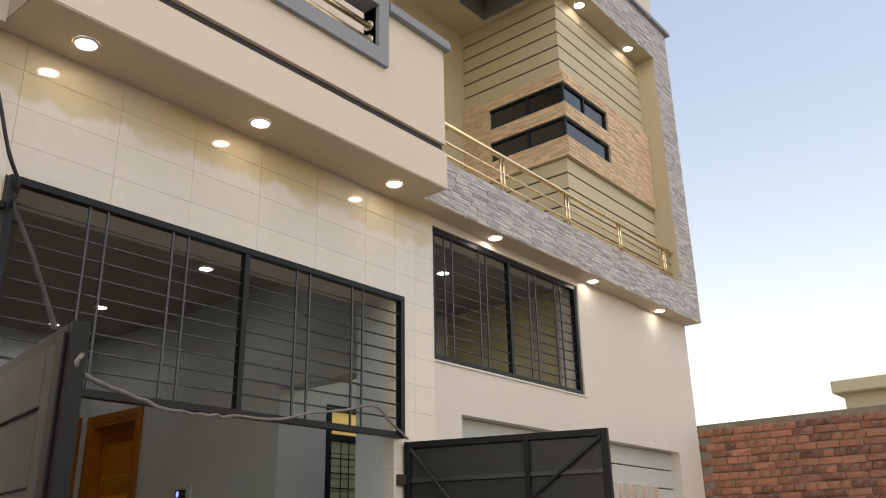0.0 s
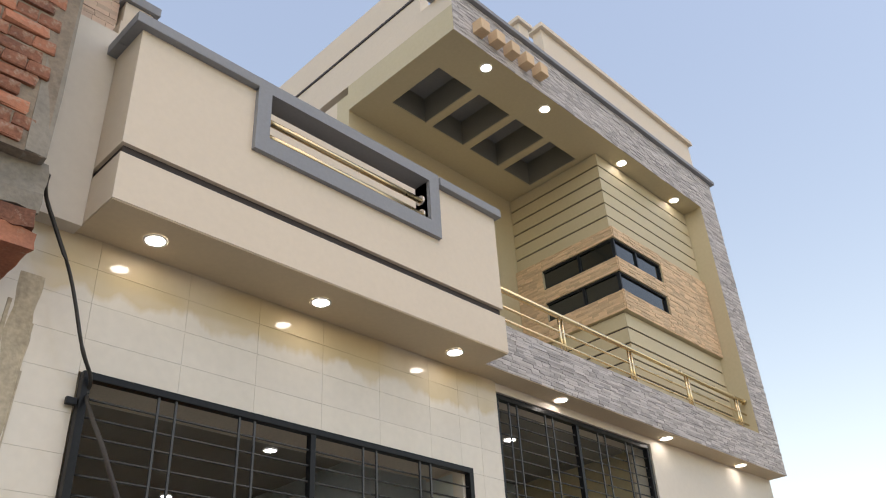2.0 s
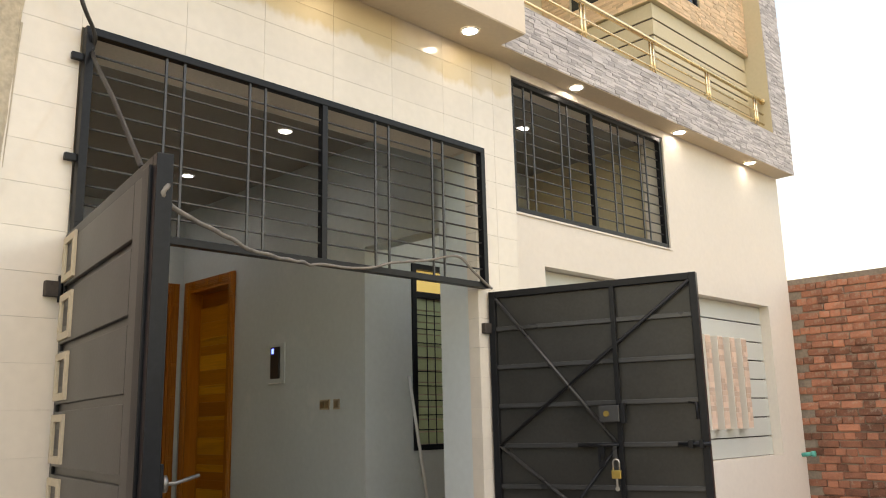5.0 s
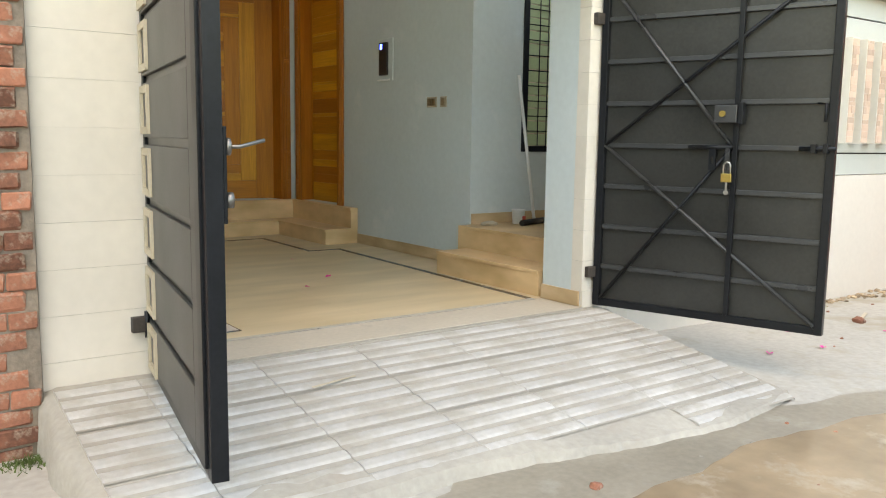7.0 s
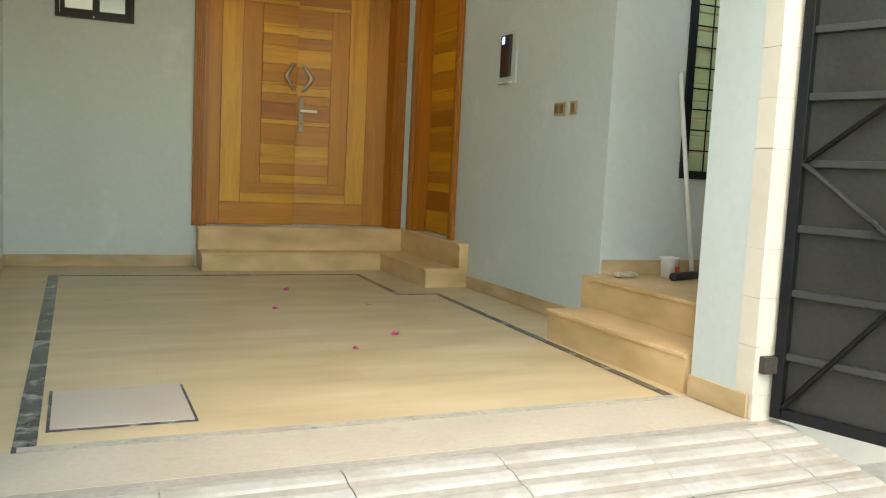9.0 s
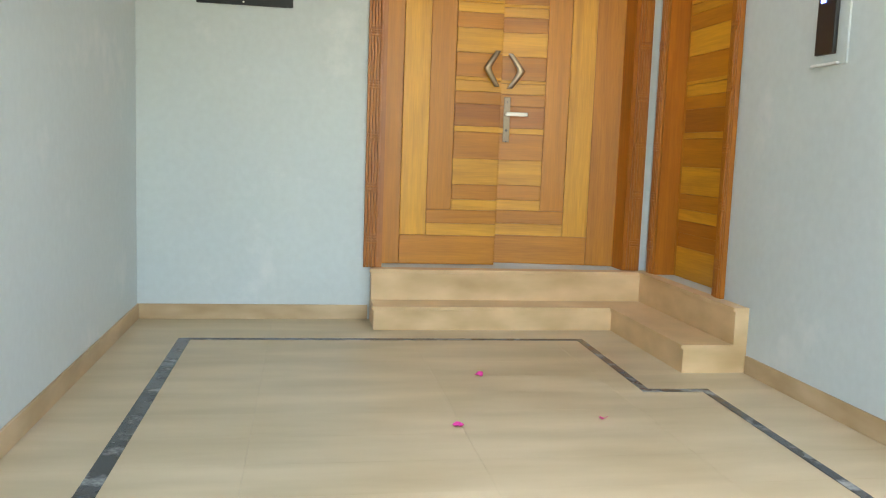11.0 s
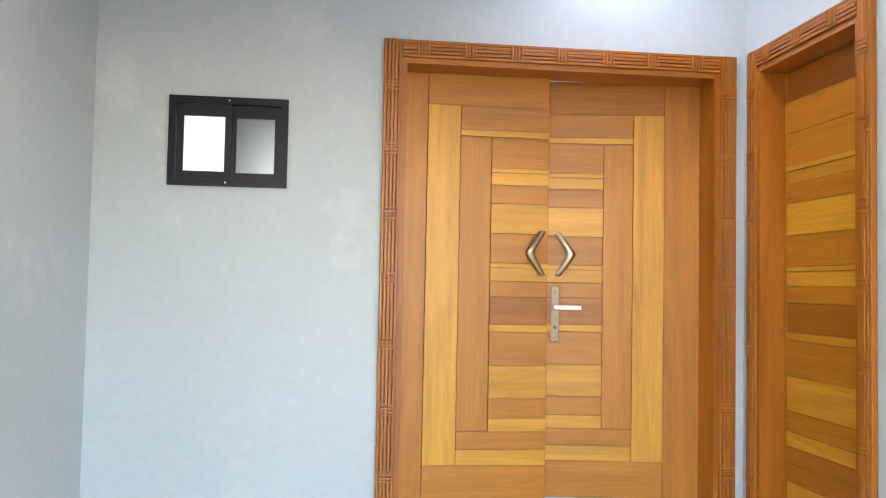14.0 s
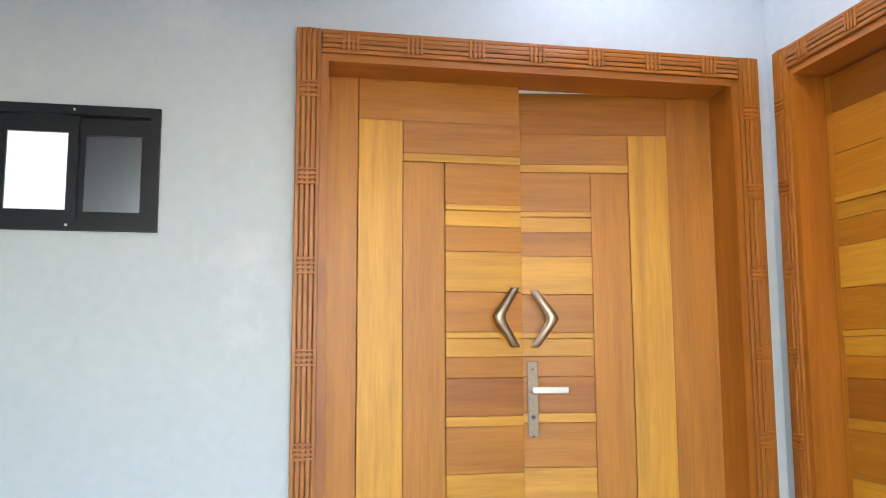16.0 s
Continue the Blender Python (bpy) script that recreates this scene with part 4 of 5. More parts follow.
def door_frame(width, height):
    """Reeded timber surround with carved blocks; opening from x = 0 to width, wall face at y = 0."""
    g = thing("door_frame", "reeded brown timber door surround with carved blocks", "door frame", "door surrounds")
    o, depth = 0.095, 0.2
    part("jamb", box(0.0, 0.03, -0.018, depth, 0.0, height), W["brown", "z"], g)
    part("jamb", box(width - 0.03, width, -0.018, depth, 0.0, height), W["brown", "z"], g)
    part("head", box(0.03, width - 0.03, -0.018, depth, height - 0.03, height), W["brown", "x"], g)
    for side in (0, 1):
        for k in range(5):
            x = -o + 0.019 * k if side == 0 else width + 0.019 * k
            part("reed", box(x + 0.001, x + 0.018, -0.036 + 0.003 * abs(k - 2), -0.001, 0.0, height + o, 0.004), W["brown", "z"], g)
        n = int(height / 0.30)
        for k in range(n):
            z = 0.16 + k * height / n
            x0 = -o if side == 0 else width
            for i in range(4):
                part("carved_block", box(x0 + 0.012, x0 + o - 0.012, -0.038, -0.03, z + 0.018 * i, z + 0.018 * i + 0.011, 0.002), W["brown", "x"], g)
    for k in range(5):
        z = height + 0.019 * k
        part("reed", box(0.002, width - 0.002, -0.036 + 0.003 * abs(k - 2), -0.001, z + 0.001, z + 0.018, 0.004), W["brown", "x"], g)
    n = max(2, int(width / 0.25))
    for k in range(n):
        x = 0.08 + k * width / n
        for i in range(4):
            part("carved_block", box(x + 0.018 * i, x + 0.018 * i + 0.011, -0.038, -0.03, height + 0.012, height + o - 0.012, 0.002), W["brown", "z"], g)
    return g


frame_main = door_frame(1.764, 2.385)
put(frame_main, -1.497, 5.039, 0.361)
frame_side = door_frame(0.884, 2.385)
frame_side.matrix_world = pose(0.419, 4.857, 0.361, 0, 0, -90)

side_leaf = tagged(thing("door_leaf", "", "door"), "amber wood side door with stacked horizontal planks")
part("core", box(0, 0.82, 0.0, 0.035, 0, 2.34), W["brown", "z"], side_leaf)
for a, b in ((0.0, 0.035), (0.785, 0.82)):
    plank(side_leaf, a, b, 0, 2.34, 0.0, "amber", "z", 0.022)
for z0, z1, tone, d in ((0.0, 0.205, "honey", 0.026), (0.205, 0.3, "dark_amber", 0.022), (0.3, 0.386, "dark_amber", 0.026)) + STACK + ((2.01, 2.18, "amber", 0.028), (2.18, 2.34, "dark_amber", 0.022)):
    plank(side_leaf, 0.035, 0.785, z0, z1, 0.0, tone, "x", d)
side_leaf.matrix_world = pose(0.56, 4.825, 0.363, 0, 0, -90)

# ---- small sliding window in the back wall ----
wn1 = thing("window", "black-framed sliding window with reflecting panes", "window", at=(-2.38, 5.04, 2.26))
part("window_frame", slab((-0.30, 0.30), (-0.23, 0.23), (-0.022, 0.06), [(-0.265, 0.265, -0.195, 0.195)]), BRONZE, wn1)
for x0, x1, y in ((-0.262, 0.015, -0.008), (0.0, 0.2645, 0.022)):
    sash = part("sash", slab((x0, x1), (-0.193, 0.193), (y, y + 0.025), [(x0 + 0.035, x1 - 0.035, -0.155, 0.13)]), BRONZE, wn1)
    part("pane", box(x0 + 0.036, x1 - 0.036, y + 0.008, y + 0.014, -0.154, 0.129), BACKLIT if x0 < -0.1 else FROST, sash)
for x, z in ((0.0, 0.212), (-0.01, -0.212)):
    part("screw", disc((x, -0.026, z), 0.005, 0.005, 8, "y"), STEEL, wn1)

# ---- alcove window ----
wn2 = thing("window", "tall black-framed barred window with a lit fanlight", "window", at=(0.97, 1.74, 0.97))
part("window_frame", slab((0.0, 0.90), (0.0, 1.69), (-0.02, 0.06), [(0.05, 0.85, 0.05, 1.38), (0.05, 0.85, 1.43, 1.64)]), BRONZE, wn2)
part("fanlight", box(0.052, 0.848, 0.03, 0.036, 1.432, 1.638), YELLOW, wn2, "lit yellow fanlight pane")
for k in range(12):
    z = 0.055 + k * 0.1105
    part("louvre", box(0.052, 0.848, 0.03, 0.052, z, z + 0.1, 0.003), SLATG, wn2, "pale green slat")
for k in range(9):
    z = 0.18 + k * 0.13
    part("rod", bar([(0.05, 0.01, z), (0.85, 0.01, z)], 0.005, 6), BLACK, wn2)
for x in (0.20, 0.30, 0.58, 0.68):
    part("upright", bar([(x, 0.012, 0.05), (x, 0.012, 1.38)], 0.005, 6), BLACK, wn2)

# ---- intercom, switches, broom, bucket ----
ic = thing("intercom", "dark wall intercom on a pale blue back plate", "intercom", at=(0.42, 3.08, 1.80))
part("back_plate", box(-0.012, 0.0, -0.14, 0.14, -0.19, 0.20, 0.004), BLUE, ic)
part("screen_unit", box(-0.035, -0.0125, -0.07, 0.07, -0.14, 0.165, 0.006), DARKPL, ic, "black screen unit")
part("indicator", box(-0.037, -0.0352, 0.01, 0.045, 0.10, 0.15), SCREEN, ic, "blue glowing indicator")
part("ledge", box(-0.03, -0.0125, -0.1, 0.1, -0.19, -0.178, 0.003), PLASTIC, ic)
for y, w, lab in ((2.30, 0.145, "brass-edged switch plate with two dark gangs"), (2.13, 0.085, "small brass-edged switch plate")):
    sw = thing("switch_plate", lab, "switch", "switch plates", (0.42, y, 1.39))
    part("plate", box(-0.012, 0.0, -w / 2, w / 2, -0.045, 0.045, 0.003), BEIGE, sw)
    gangs = 2 if w > 0.1 else 1
    for k in range(gangs):
        c = (k - (gangs - 1) / 2) * 0.062
        part("rocker", box(-0.018, -0.0125, c - 0.024, c + 0.024, -0.03, 0.03, 0.002), OLDBRASS, sw)

broom = thing("floor_squeegee", "white-handled squeegee leaning on the alcove wall", "broom")
part("handle", bar([(0.93, 1.50, 0.40), (0.905, 1.715, 1.62)], 0.014, 10), PLASTIC, broom)
part("head", bar([(0.72, 1.42, 0.386), (1.16, 1.56, 0.386)], 0.025, 8), DARKPL, broom, "black rubber head")
tub = thing("paint_tub", "small white plastic tub with red print", "bucket", at=(0.82, 1.58, 0.361))
bm = bmesh.new()
prof = ((0.0, 0.0), (0.048, 0.0), (0.056, 0.11), (0.06, 0.115), (0.06, 0.125), (0.054, 0.125), (0.046, 0.01), (0.0, 0.01))
rings = [[bm.verts.new((r * math.cos(2 * math.pi * k / 24), r * math.sin(2 * math.pi * k / 24), h)) for k in range(24)] for r, h in prof[1:-1]]
for r0, r1 in zip(rings, rings[1:]):
    for k in range(24):
        bm.faces.new((r0[k], r0[(k + 1) % 24], r1[(k + 1) % 24], r1[k])).smooth = True
bm.faces.new(rings[0][::-1]), bm.faces.new(rings[-1])
part("tub_body", bm, PLASTIC, tub)
part("print", box(0.0, 0.035, -0.057, -0.0525, 0.03, 0.07), RED, tub, "red printed mark")
rag = thing("folded_cloth", "crumpled beige cloth lying on the alcove landing", "cloth", at=(0.52, 1.60, 0.361))
bm = bmesh.new()
bmesh.ops.create_icosphere(bm, subdivisions=3, radius=0.07)
for v in bm.verts:
    v.co = Vector((v.co.x * 1.2, v.co.y * 0.6, max(0.0, v.co.z * 0.35 + 0.012))) * (1 + 0.25 * noise.noise(v.co * 30))
part("cloth_body", bm, BEIGE, rag)

pipe = thing("pipe_stub", "teal plastic pipe end sticking out of the wall", "pipe", at=(5.06, 0.019, 0.78))
part("pipe_body", bar([(0, 0, 0), (0, -0.1, 0.01)], 0.022, 12), TEAL, pipe)
part("pipe_cap", bar([(0, -0.1, 0.01), (0, -0.14, 0.01)], 0.03, 12), TEAL, pipe)

# ---- cables ----
def sag(pts, seed, r, name, label, amp=0.02, material=CABLE):
    bm = bmesh.new()
    out = []
    P = [Vector(p) for p in pts]
    for i in range(len(P) - 1):
        a, b, c, d = P[max(i - 1, 0)], P[i], P[i + 1], P[min(i + 2, len(P) - 1)]
        for k in range(8):
            t = k / 8
            q = 0.5 * ((2 * b) + (c - a) * t + (2 * a - 5 * b + 4 * c - d) * t * t + (3 * b - a - 3 * c + d) * t ** 3)
            out.append(q + Vector((0, 0, amp * noise.noise(q * 5 + Vector((seed, 0, 0))))))
    out.append(P[-1])
    tube(bm, out, r, 6)
    ob = tagged(part(name, bm, material), label, "cable")
    return ob


sag([(-3.2, -0.3, 3.95), (-3.14, -0.16, 3.9), (-2.95, -0.15, 3.54), (-2.82, -0.14, 3.18), (-2.73, -0.085, 3.06), (-2.73, -0.085, 2.95), (-2.83, -0.6, 2.54), (-2.88, -0.9, 2.27), (-2.955, -1.17, 2.09)], 1, 0.011, "power_cable", "black cable hanging from above onto the grille", 0.006)
sag([(-2.96, -1.39, 1.98), (-2.95, -1.36, 1.93), (-2.59, -1.05, 1.94), (-2.2, -0.7, 1.97), (-1.74, -0.35, 2.03), (-1.4, -0.075, 2.09), (-1.07, -0.07, 2.115), (-0.85, -0.07, 2.17), (-0.51, -0.07, 2.24), (-0.27, -0.07, 2.29), (-0.12, -0.07, 2.2), (0.06, -0.07, 2.1)], 2, 0.009, "power_cable", "dusty cable draped along the grille's bottom rail", 0.015, DUSTCABLE)

# ---- litter ----
rng = random.Random(5)
for k, (x, y) in enumerate([(-1.08, 3.58), (-1.33, 2.79), (-0.67, 2.85), (-0.85, 1.88), (-1.18, 1.57), (0.9, -0.8), (1.35, -0.9), (1.6, -0.5), (2.2, -0.9)]):
    z = 0.001 if y > 0 else road_height(x, y) + 0.002
    p = thing("fallen_petal", "pink bougainvillea petal on the ground", "petal", "fallen petals", (x, y, z))
    bm = bmesh.new()
    c = bm.verts.new((0, 0, 0.004))
    vs = [bm.verts.new((0.024 * rng.uniform(0.6, 1.2) * math.cos(a), 0.024 * rng.uniform(0.6, 1.2) * math.sin(a), rng.uniform(0.0, 0.02))) for a in [math.pi * 2 * i / 9 for i in range(9)]]
    for i in range(9):
        bm.faces.new((c, vs[i], vs[(i + 1) % 9]))
    part("petal_blade", bm, PINK, p)


def lump(name, label, cat, x, y, r, material, seed, flat=0.7):
    z = road_height(x, y)
    bm = bmesh.new()
    bmesh.ops.create_icosphere(bm, subdivisions=2, radius=r)
    for v in bm.verts:
        k = 1 + 0.35 * noise.noise(v.co / r * 1.3 + Vector((seed, 0, 0)))
        v.co = Vector((v.co.x * k * 1.2, v.co.y * k, max(-0.4 * r, v.co.z * k * flat)))
    o = part(name, bm, material)
    o.location = (x, y, z + 0.3 * r)
    return tagged(o, label, cat, cat + " on the street")


lump("brick_chip", "broken red brick piece on the street", "brick piece", 2.35, -0.62, 0.045, BRICK, 3)
lump("brick_chip", "broken red brick piece on the street", "brick piece", -1.55, -1.62, 0.025, BRICK, 9)
for k in range(26):
    x, y = rng.uniform(0.4, 4.8), rng.uniform(-1.6, -0.15)
    lump("rubble", "small pale rubble stone by the wall", "stone", x, y, rng.uniform(0.007, 0.02), rng.choice((CONCRETE, BRICK, CEMENT)), k)
for k in range(30):
    x, y = rng.uniform(-3.2, 0.5), rng.uniform(-2.4, -1.48)
    lump("rubble", "small pale rubble stone beside the ramp", "stone", x, y, rng.uniform(0.006, 0.016), rng.choice((CONCRETE, BRICK, CEMENT)), k + 40)
stick = tagged(part("wood_chip", box(-0.13, 0.13, -0.006, 0.006, 0, 0.005, 0.001), BEIGE), "thin pale wood splinter on the ramp", "splinter")
put(stick, -2.05, -0.42, -0.061, 12)
stick2 = tagged(part("wood_chip", box(-0.14, 0.14, -0.012, 0.012, 0, 0.012, 0.002), BEIGE), "thin wood piece lying by the wall", "splinter")
put(stick2, 2.55, -0.55, -0.262, 20)

moss = bmesh.new()
rg2 = random.Random(8)
for k in range(260):
    x, y = -3.3 + rg2.gauss(0, 0.06), -0.1 - abs(rg2.gauss(0, 0.05))
    z = road_height(x, y)
    a, h = rg2.uniform(0, 6.28), rg2.uniform(0.01, 0.04)
    v = [moss.verts.new(p) for p in ((x - 0.004 * math.cos(a), y - 0.004 * math.sin(a), z), (x + 0.004 * math.cos(a), y + 0.004 * math.sin(a), z), (x + rg2.uniform(-0.03, 0.03), y + rg2.uniform(-0.03, 0.03), z + h))]
    moss.faces.new(v)
tagged(part("grass_tuft", moss, MOSS), "small green weeds at the foot of the brick wall", "weeds", "", "stuff")

earth = bmesh.new()
rg3 = random.Random(21)
for k in range(240):
    x = 5.15 - 3.4 * rg3.random() ** 1.8
    spread = 0.05 + 0.22 * max(0.0, (x - 3.2) / 2)
    y = 0.0 - abs(rg3.gauss(0, spread))
    r0 = rg3.uniform(0.008, 0.03)
    c = Vector((x, y, road_height(x, y) + 0.25 * r0))
    made = bmesh.ops.create_icosphere(earth, subdivisions=1, radius=r0)
    for v in made["verts"]:
        v.co = Vector((v.co.x * 1.5, v.co.y, v.co.z * 0.6)) * rg3.uniform(0.7, 1.25) + c
tagged(part("earth_crumbs", earth, mat("dry_earth", (0.33, 0.24, 0.15), 0.95, var=0.3, big=6, fine=50, bump=0.6, island=0.5)), "crumbled brown earth along the foot of the white wall", "earth", "", "stuff")
for k, (x, y, a) in enumerate(((3.3, -0.55, 8), (3.9, -0.75, -14), (4.5, -0.4, 25))):
    twig = bmesh.new()
    tube(twig, [(-0.28, 0, 0.008), (-0.1, 0.02, 0.012), (0.08, -0.01, 0.008), (0.3, 0.03, 0.012)], 0.006, 6)
    put(tagged(part("twig", twig, BEIGE), "thin dry twig lying on the street", "twig", "twigs on the street"), x, y, road_height(x, y), a)

# ---- neighbours ----
far = thing("far_house", "sand-coloured flat-roofed house beyond the brick wall", "house", at=(14, 0, 0))
part("house_wall", box(0, 5, -6, 0.55, -0.3, 4.25), SAND, far)
part("roof_edge", box(-0.25, 5.2, -6.2, 0.72, 4.25, 4.5, 0.03), SAND, far)
hut = thing("far_hut", "small grey roof structure in the distance", "house", at=(19, 3.9, 0))
part("house_wall", box(0, 3, -0.4, 2.2, -0.3, 4.1), CEMENT, hut)
part("roof_edge", box(-0.1, 3.1, -0.5, 2.3, 4.1, 4.25, 0.02), CEMENT, hut)
setting("wall_opposite", box(-14, 16, -9.3, -9.0, -0.35, 2.0), CEMENT, "plain brown wall across the street", "wall")

# ---- cement smear and stubs on the left ----
SMEAR = mat("cement_smear", (0.47, 0.4, 0.3), 0.9, var=0.25, big=5, fine=40, bump=0.6)
bm = bmesh.new()
for x0, z_top, length, half in ((-3.075, 3.56, 1.75, 0.062), (-3.025, 3.3, 0.5, 0.009), (-3.03, 3.05, 0.75, 0.006), (-3.15, 3.4, 1.2, 0.012)):
    n = int(length / 0.05)
    lv, rv = [], []
    for k in range(n):
        z = z_top - 0.05 * k
        w = half * (1 - 0.75 * k / n) * (1 + 0.3 * noise.noise(Vector((x0 * 9, 0, z * 7))))
        c = x0 - 0.03 * k / n + 0.012 * noise.noise(Vector((4, x0, z * 3)))
        lv.append([bm.verts.new((c - w + e, y, z)) for e, y in ((0, 0.0005), (0.3 * w, -0.003))])
        rv.append([bm.verts.new((c + w - e, y, z)) for e, y in ((0, 0.0005), (0.3 * w, -0.003))])
    for k in range(n - 1):
        bm.faces.new((lv[k][1], rv[k][1], rv[k + 1][1], lv[k + 1][1]))
        bm.faces.new((lv[k][0], lv[k][1], lv[k + 1][1], lv[k + 1][0]))
        bm.faces.new((rv[k][1], rv[k][0], rv[k + 1][0], rv[k + 1][1]))
part("cement_smear", bm, SMEAR, wall_gate, "brown cement drips down the tiles")


# ---- tiles, bricks and ramp tiles, one by one ----
def shared(name, me, material, parent, m):
    if not me.materials:
        me.materials.append(material)
    ob = new(name, me)
    ob.parent = parent
    ob.matrix_local = m
    return ob


def block_mesh(name, sx, sy, sz, wob=0.0, seed=0, bev=0.0):
    rg = random.Random(seed)
    bm = bmesh.new()
    bx(bm, -sx / 2, sx / 2, -sy / 2, sy / 2, -sz / 2, sz / 2, 0)
    if bev:
        bmesh.ops.bevel(bm, geom=list(bm.edges), offset=bev, segments=1, affect="EDGES")
    for v in bm.verts:
        v.co += Vector([rg.uniform(-wob, wob) for _ in range(3)])
    bmesh.ops.recalc_face_normals(bm, faces=bm.faces)
    me = bpy.data.meshes.new(name)
    bm.to_mesh(me)
    bm.free()
    return me


# cream tiles on the gate wall: rows 0.2 high, 0.48 wide, cut at the opening
tile_cache = {}
def wall_tile(x0, x1, z0, z1):
    k = (round(x1 - x0, 3), round(z1 - z0, 3))
    if k[0] < 0.015 or k[1] < 0.015:
        return
    if k not in tile_cache:
        tile_cache[k] = block_mesh("tile", k[0] - 0.001, 0.0115, k[1] - 0.001, bev=0.0006)
    shared("tile", tile_cache[k], TILE, wall_gate, Matrix.Translation(((x0 + x1) / 2, 0.0062, (z0 + z1) / 2)))


xs = [-3.22, -2.76 - 0.0, -2.22, -1.74, -1.25, -0.77, -0.30, 0.0, 0.22, 0.44]
zs = [-0.30, 0.1] + [0.1 + 0.2 * k for k in range(1, 19)] + [3.88]
for x0, x1 in zip(xs, xs[1:]):
    for z0, z1 in zip(zs, zs[1:]):
        if x0 >= -2.77 and x1 <= 0.01:
            if z1 <= 3.12:
                continue
            z0 = max(z0, 3.12)
        wall_tile(x0, x1, z0, z1)
# white tile returns in the jambs
for z0, z1 in zip(zs[1:], zs[2:]):
    if z1 <= 3.1:
        part("tile", box(-0.006, 0.0, 0.0015, 0.099, z0 + 0.0012, z1 - 0.0012), TILE, wall_gate)

# marble slabs of the porch floor
floor_ob = bpy.data.objects["floor"]
n_rows = 16
row_d = (5.04 - 0.376) / n_rows
slab_me = block_mesh("marble_slab", 0.8667, row_d - 0.0008, 0.0108)
for j in range(n_rows):
    for i in range(4):
        shared("marble_slab", slab_me, FLOOR, floor_ob, Matrix.Translation((-3.05 + 0.8675 * (i + 0.5), 0.376 + row_d * (j + 0.5), -0.0055)))

# ribbed ramp tiles
def ribbed_mesh(w, d):
    bm = bmesh.new()
    n, rows = round(d / 0.1), []
    prof = []
    for k in range(n):
        prof += [((k + q) / n, h) for q, h in ((0.16, 0.0), (0.28, 0.005), (0.36, 0.006), (0.64, 0.006), (0.72, 0.005), (0.84, 0.0))]
    prof = [(0.0, 0.0)] + prof + [(1.0, 0.0)]
    for t, h in prof:
        rows.append([bm.verts.new((sx * w / 2, d / 2 - d * t, h)) for sx in (-1, 1)])
    for a, b in zip(rows, rows[1:]):
        f = bm.faces.new((a[1], a[0], b[0], b[1]))
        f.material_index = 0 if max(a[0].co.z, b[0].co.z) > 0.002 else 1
    for sx in (0, 1):
        for a, b in zip(rows, rows[1:]):
            lo = [bm.verts.new((v.co.x, v.co.y, -0.012)) for v in (a[sx], b[sx])]
            bm.faces.new((a[sx], b[sx], lo[1], lo[0]))
    bmesh.ops.recalc_face_normals(bm, faces=bm.faces)
    me = bpy.data.meshes.new("tile")
    bm.to_mesh(me)
    bm.free()
    me.materials.append(RAMP)
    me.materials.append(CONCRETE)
    return me


slope = math.degrees(math.atan2(0.235, 1.36))
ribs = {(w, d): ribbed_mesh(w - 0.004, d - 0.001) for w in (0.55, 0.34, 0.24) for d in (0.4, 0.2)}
for x0, w in ((-3.19, 0.34), (-2.85, 0.55), (-2.3, 0.55), (-1.75, 0.55), (-1.2, 0.55), (-0.65, 0.55), (-0.1, 0.24)):
    for j in range(4 if x0 > -0.7 else 3):
        y = -0.237 - 0.4 * j if j < 3 else -1.339
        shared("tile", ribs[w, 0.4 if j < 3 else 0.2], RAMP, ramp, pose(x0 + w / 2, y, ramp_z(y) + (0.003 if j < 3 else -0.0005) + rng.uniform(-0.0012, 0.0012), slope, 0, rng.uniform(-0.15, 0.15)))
# cement washed over the foot of the tiles
bm = bmesh.new()
n = 80
lo, mid, hi = [], [], []
for k in range(n):
    x = -3.21 + 3.38 * k / (n - 1)
    y1 = ramp_foot(x) - 0.012
    y0 = y1 + 0.02 + 0.1 * max(0.0, min(1.0, (-0.6 - x) / 1.2)) + 0.13 * noise.noise(Vector((x * 1.7, 8, 0))) + 0.05 * noise.noise(Vector((x * 8, 5, 0)))
    lo.append(bm.verts.new((x, y1 - 0.04, -0.29)))
    mid.append(bm.verts.new((x, y1, ramp_z(y1) + 0.007)))
    hi.append(bm.verts.new((x, max(y0, y1 + 0.02), ramp_z(y0) + 0.0085)))
for k in range(n - 1):
    bm.faces.new((lo[k], lo[k + 1], mid[k + 1], mid[k]))
    bm.faces.new((mid[k], mid[k + 1], hi[k + 1], hi[k]))
part("cement_wash", bm, CONCRETE, ramp, "ragged cement wash along the ramp's foot")
bm = bmesh.new()
bx(bm, -2.75, 0.0, -0.035, 0.0, -0.05, -0.003)
part("threshold_strip", bm, CONCRETE, ramp)


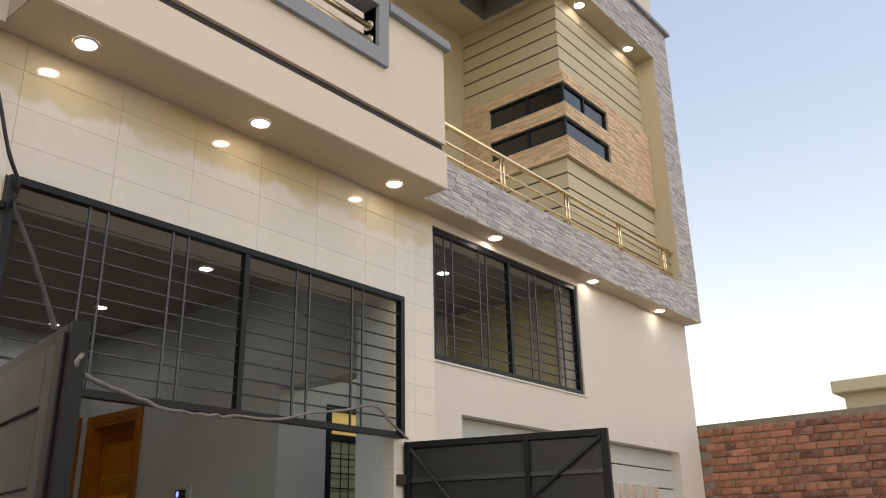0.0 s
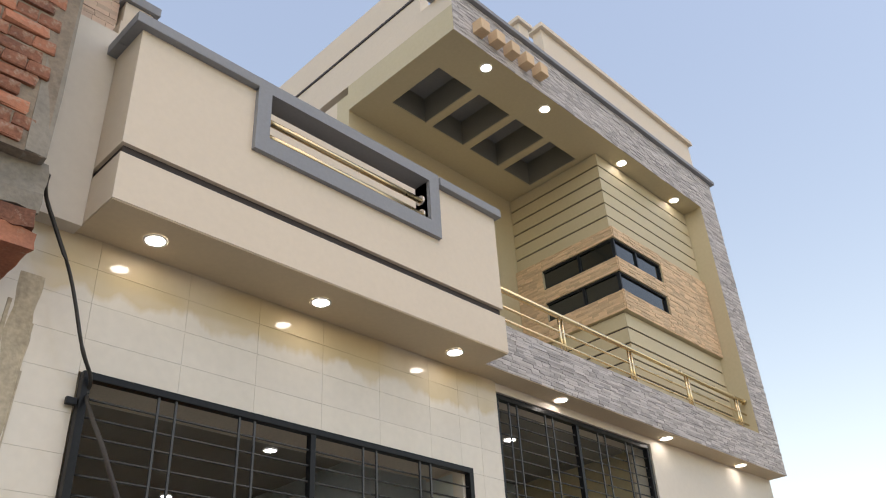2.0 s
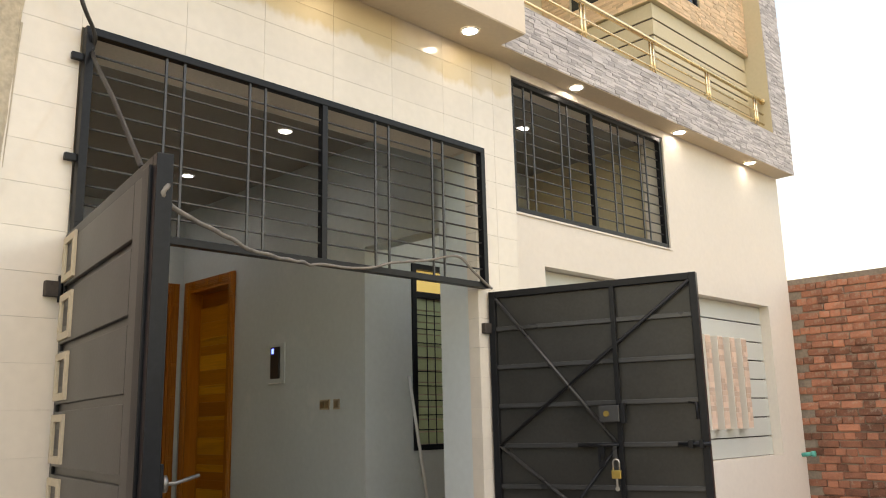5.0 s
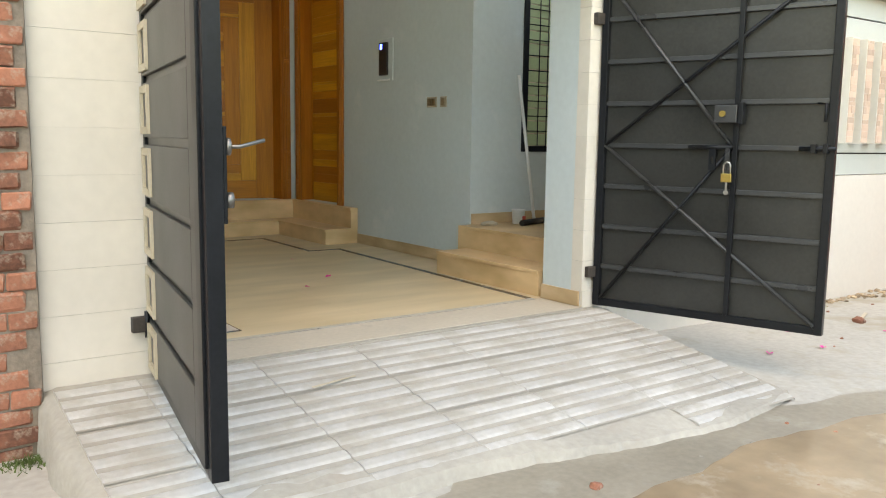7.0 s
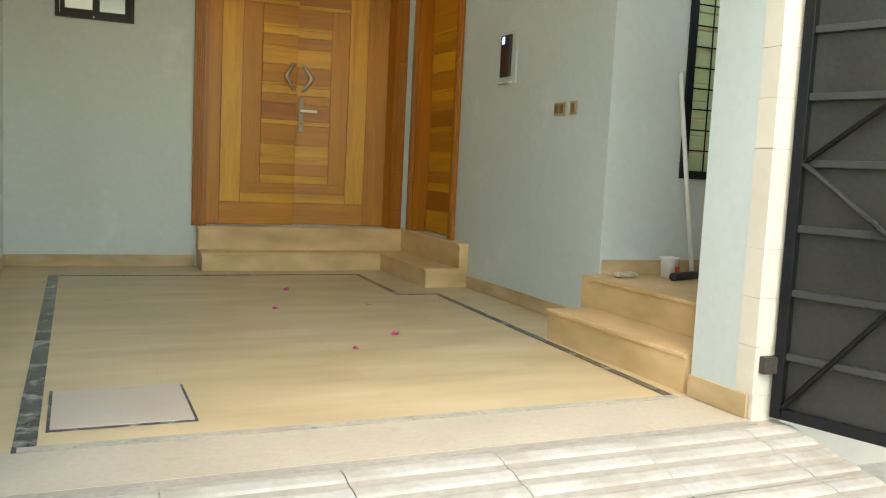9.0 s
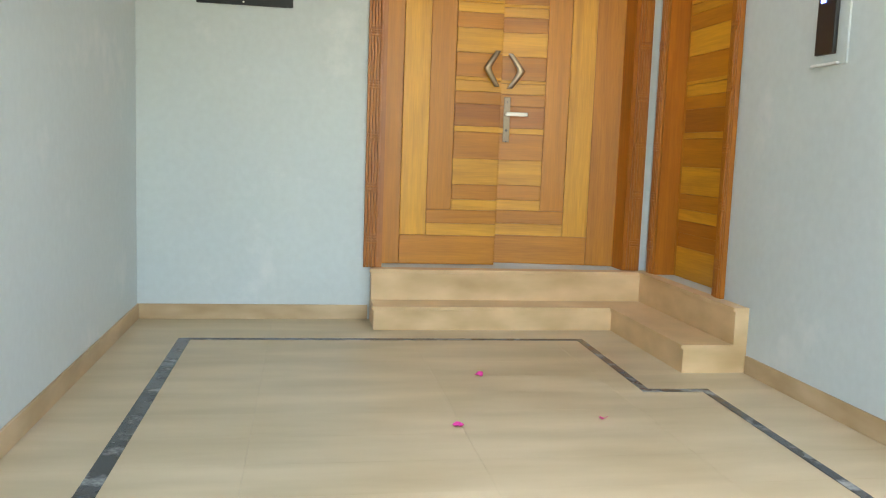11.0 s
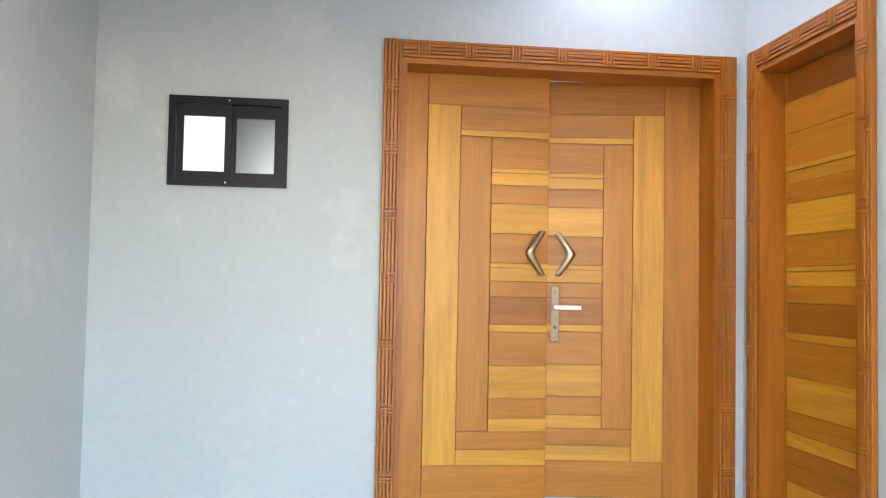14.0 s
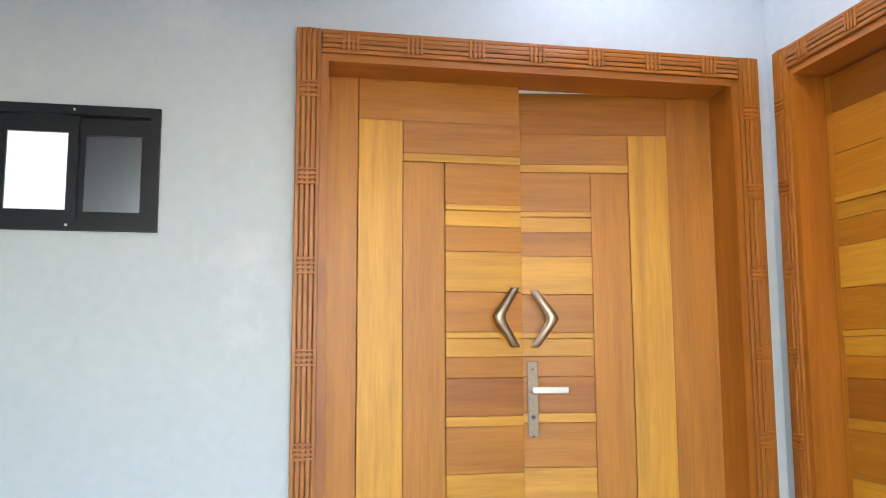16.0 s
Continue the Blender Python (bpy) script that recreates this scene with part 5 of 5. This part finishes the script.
# brick walls: nearest bricks singly, the rest joined
def brick_wall(name, label, length, height, thick, m, pick, seed, ragged=0.03):
    """Along +x from the origin, face towards -y."""
    rg = random.Random(seed)
    w = thing(name, label, "wall", kind="structure")
    part("mortar", box(0.0, length - 0.01, 0.011, thick, -0.33, height - 0.01), MORTAR, w, "mud mortar core")
    meshes = [block_mesh("brick", 0.226, 0.1, 0.072, 0.007, seed * 10 + k, 0.008) for k in range(6)]
    halves = [block_mesh("brick", 0.111, 0.1, 0.072, 0.004, seed * 10 + 50 + k, 0.006) for k in range(4)]
    rest = bmesh.new()
    count = 0
    for r in range(int((height + 0.3) / 0.082)):
        z = -0.3 + 0.082 * r + 0.036
        header = r % 2
        x = 0.0 if header else -0.06
        while x < length - 0.05:
            ln = 0.115 if header and rg.random() < 0.9 else 0.232
            c = x + ln / 2
            if x >= -0.01 and c + ln / 2 <= length + 0.02:
                tm = Matrix.Translation((c, 0.048 + rg.uniform(-0.009, 0.006), z + rg.uniform(-0.004, 0.004))) @ Matrix.Rotation(radians(rg.uniform(-1.2, 1.2)), 4, "Y")
                me = rg.choice(halves if ln < 0.2 else meshes)
                if pick(c, z) and count < 295:
                    shared("brick", me, BRICK, w, tm)
                    count += 1
                else:
                    tmp = bmesh.new()
                    tmp.from_mesh(me)
                    tmp.transform(tm)
                    off = len(rest.verts)
                    vs = [rest.verts.new(v.co) for v in tmp.verts]
                    for f in tmp.faces:
                        rest.faces.new([vs[v.index] for v in f.verts])
                    tmp.free()
            x += ln
    o = part("bricks_far", rest, BRICK_J, w)
    tagged(o, kind="stuff")
    w.matrix_world = m
    return w


brick_wall("wall_brick_east", "rough red brick boundary wall in mud mortar", 5.0, 2.72, 0.24, pose(5.27, 0.1, 0, 0, 0, -90), lambda c, z: c < 2.4 and z > 1.1, 2)
brick_wall("wall_brick_west", "rough red brick side of the neighbouring house", 3.01, 7.0, 0.3, pose(-6.23, -0.06, 0, 0, 0, 0), lambda c, z: c > 2.2 and (z < 1.6), 4)
brick_wall("wall_brick_upper", "rough red brick upper wall of the neighbouring house", 1.68, 2.9, 0.4, pose(-4.97, -0.5, 4.22), lambda c, z: c > 0.9 and z < 1.4, 6)
bm = box(-3.39, -3.285, -0.49, -0.12, 3.9, 7.1)
bmesh.ops.subdivide_edges(bm, edges=bm.edges, cuts=7, use_grid_fill=True)
for v in bm.verts:
    v.co += 0.02 * noise.noise_vector(v.co * 5)
setting("wall_mortar_edge", bm, CEMENT, "rough grey mortar edge of the brick wall", "wall")
stub = thing("brick_stub", "broken brick and cement corbel of the neighbouring house", "masonry", at=(-3.23, -0.06, 3.45))
for k, (z0, z1, ma) in enumerate(((0.0, 0.09, BRICK), (0.10, 0.19, BRICK), (0.19, 0.47, CEMENT))):
    bm = box(-0.6, 0.0 - 0.015 * k + (0.02 if ma is CEMENT else 0), -0.36, 0.04, z0, z1)
    bmesh.ops.subdivide_edges(bm, edges=bm.edges, cuts=5, use_grid_fill=True)
    for v in bm.verts:
        v.co += 0.022 * noise.noise_vector(v.co * 9 + Vector((k, 0, 0)))
    part("brick_course" if ma is BRICK else "cement_cap", bm, ma, stub)
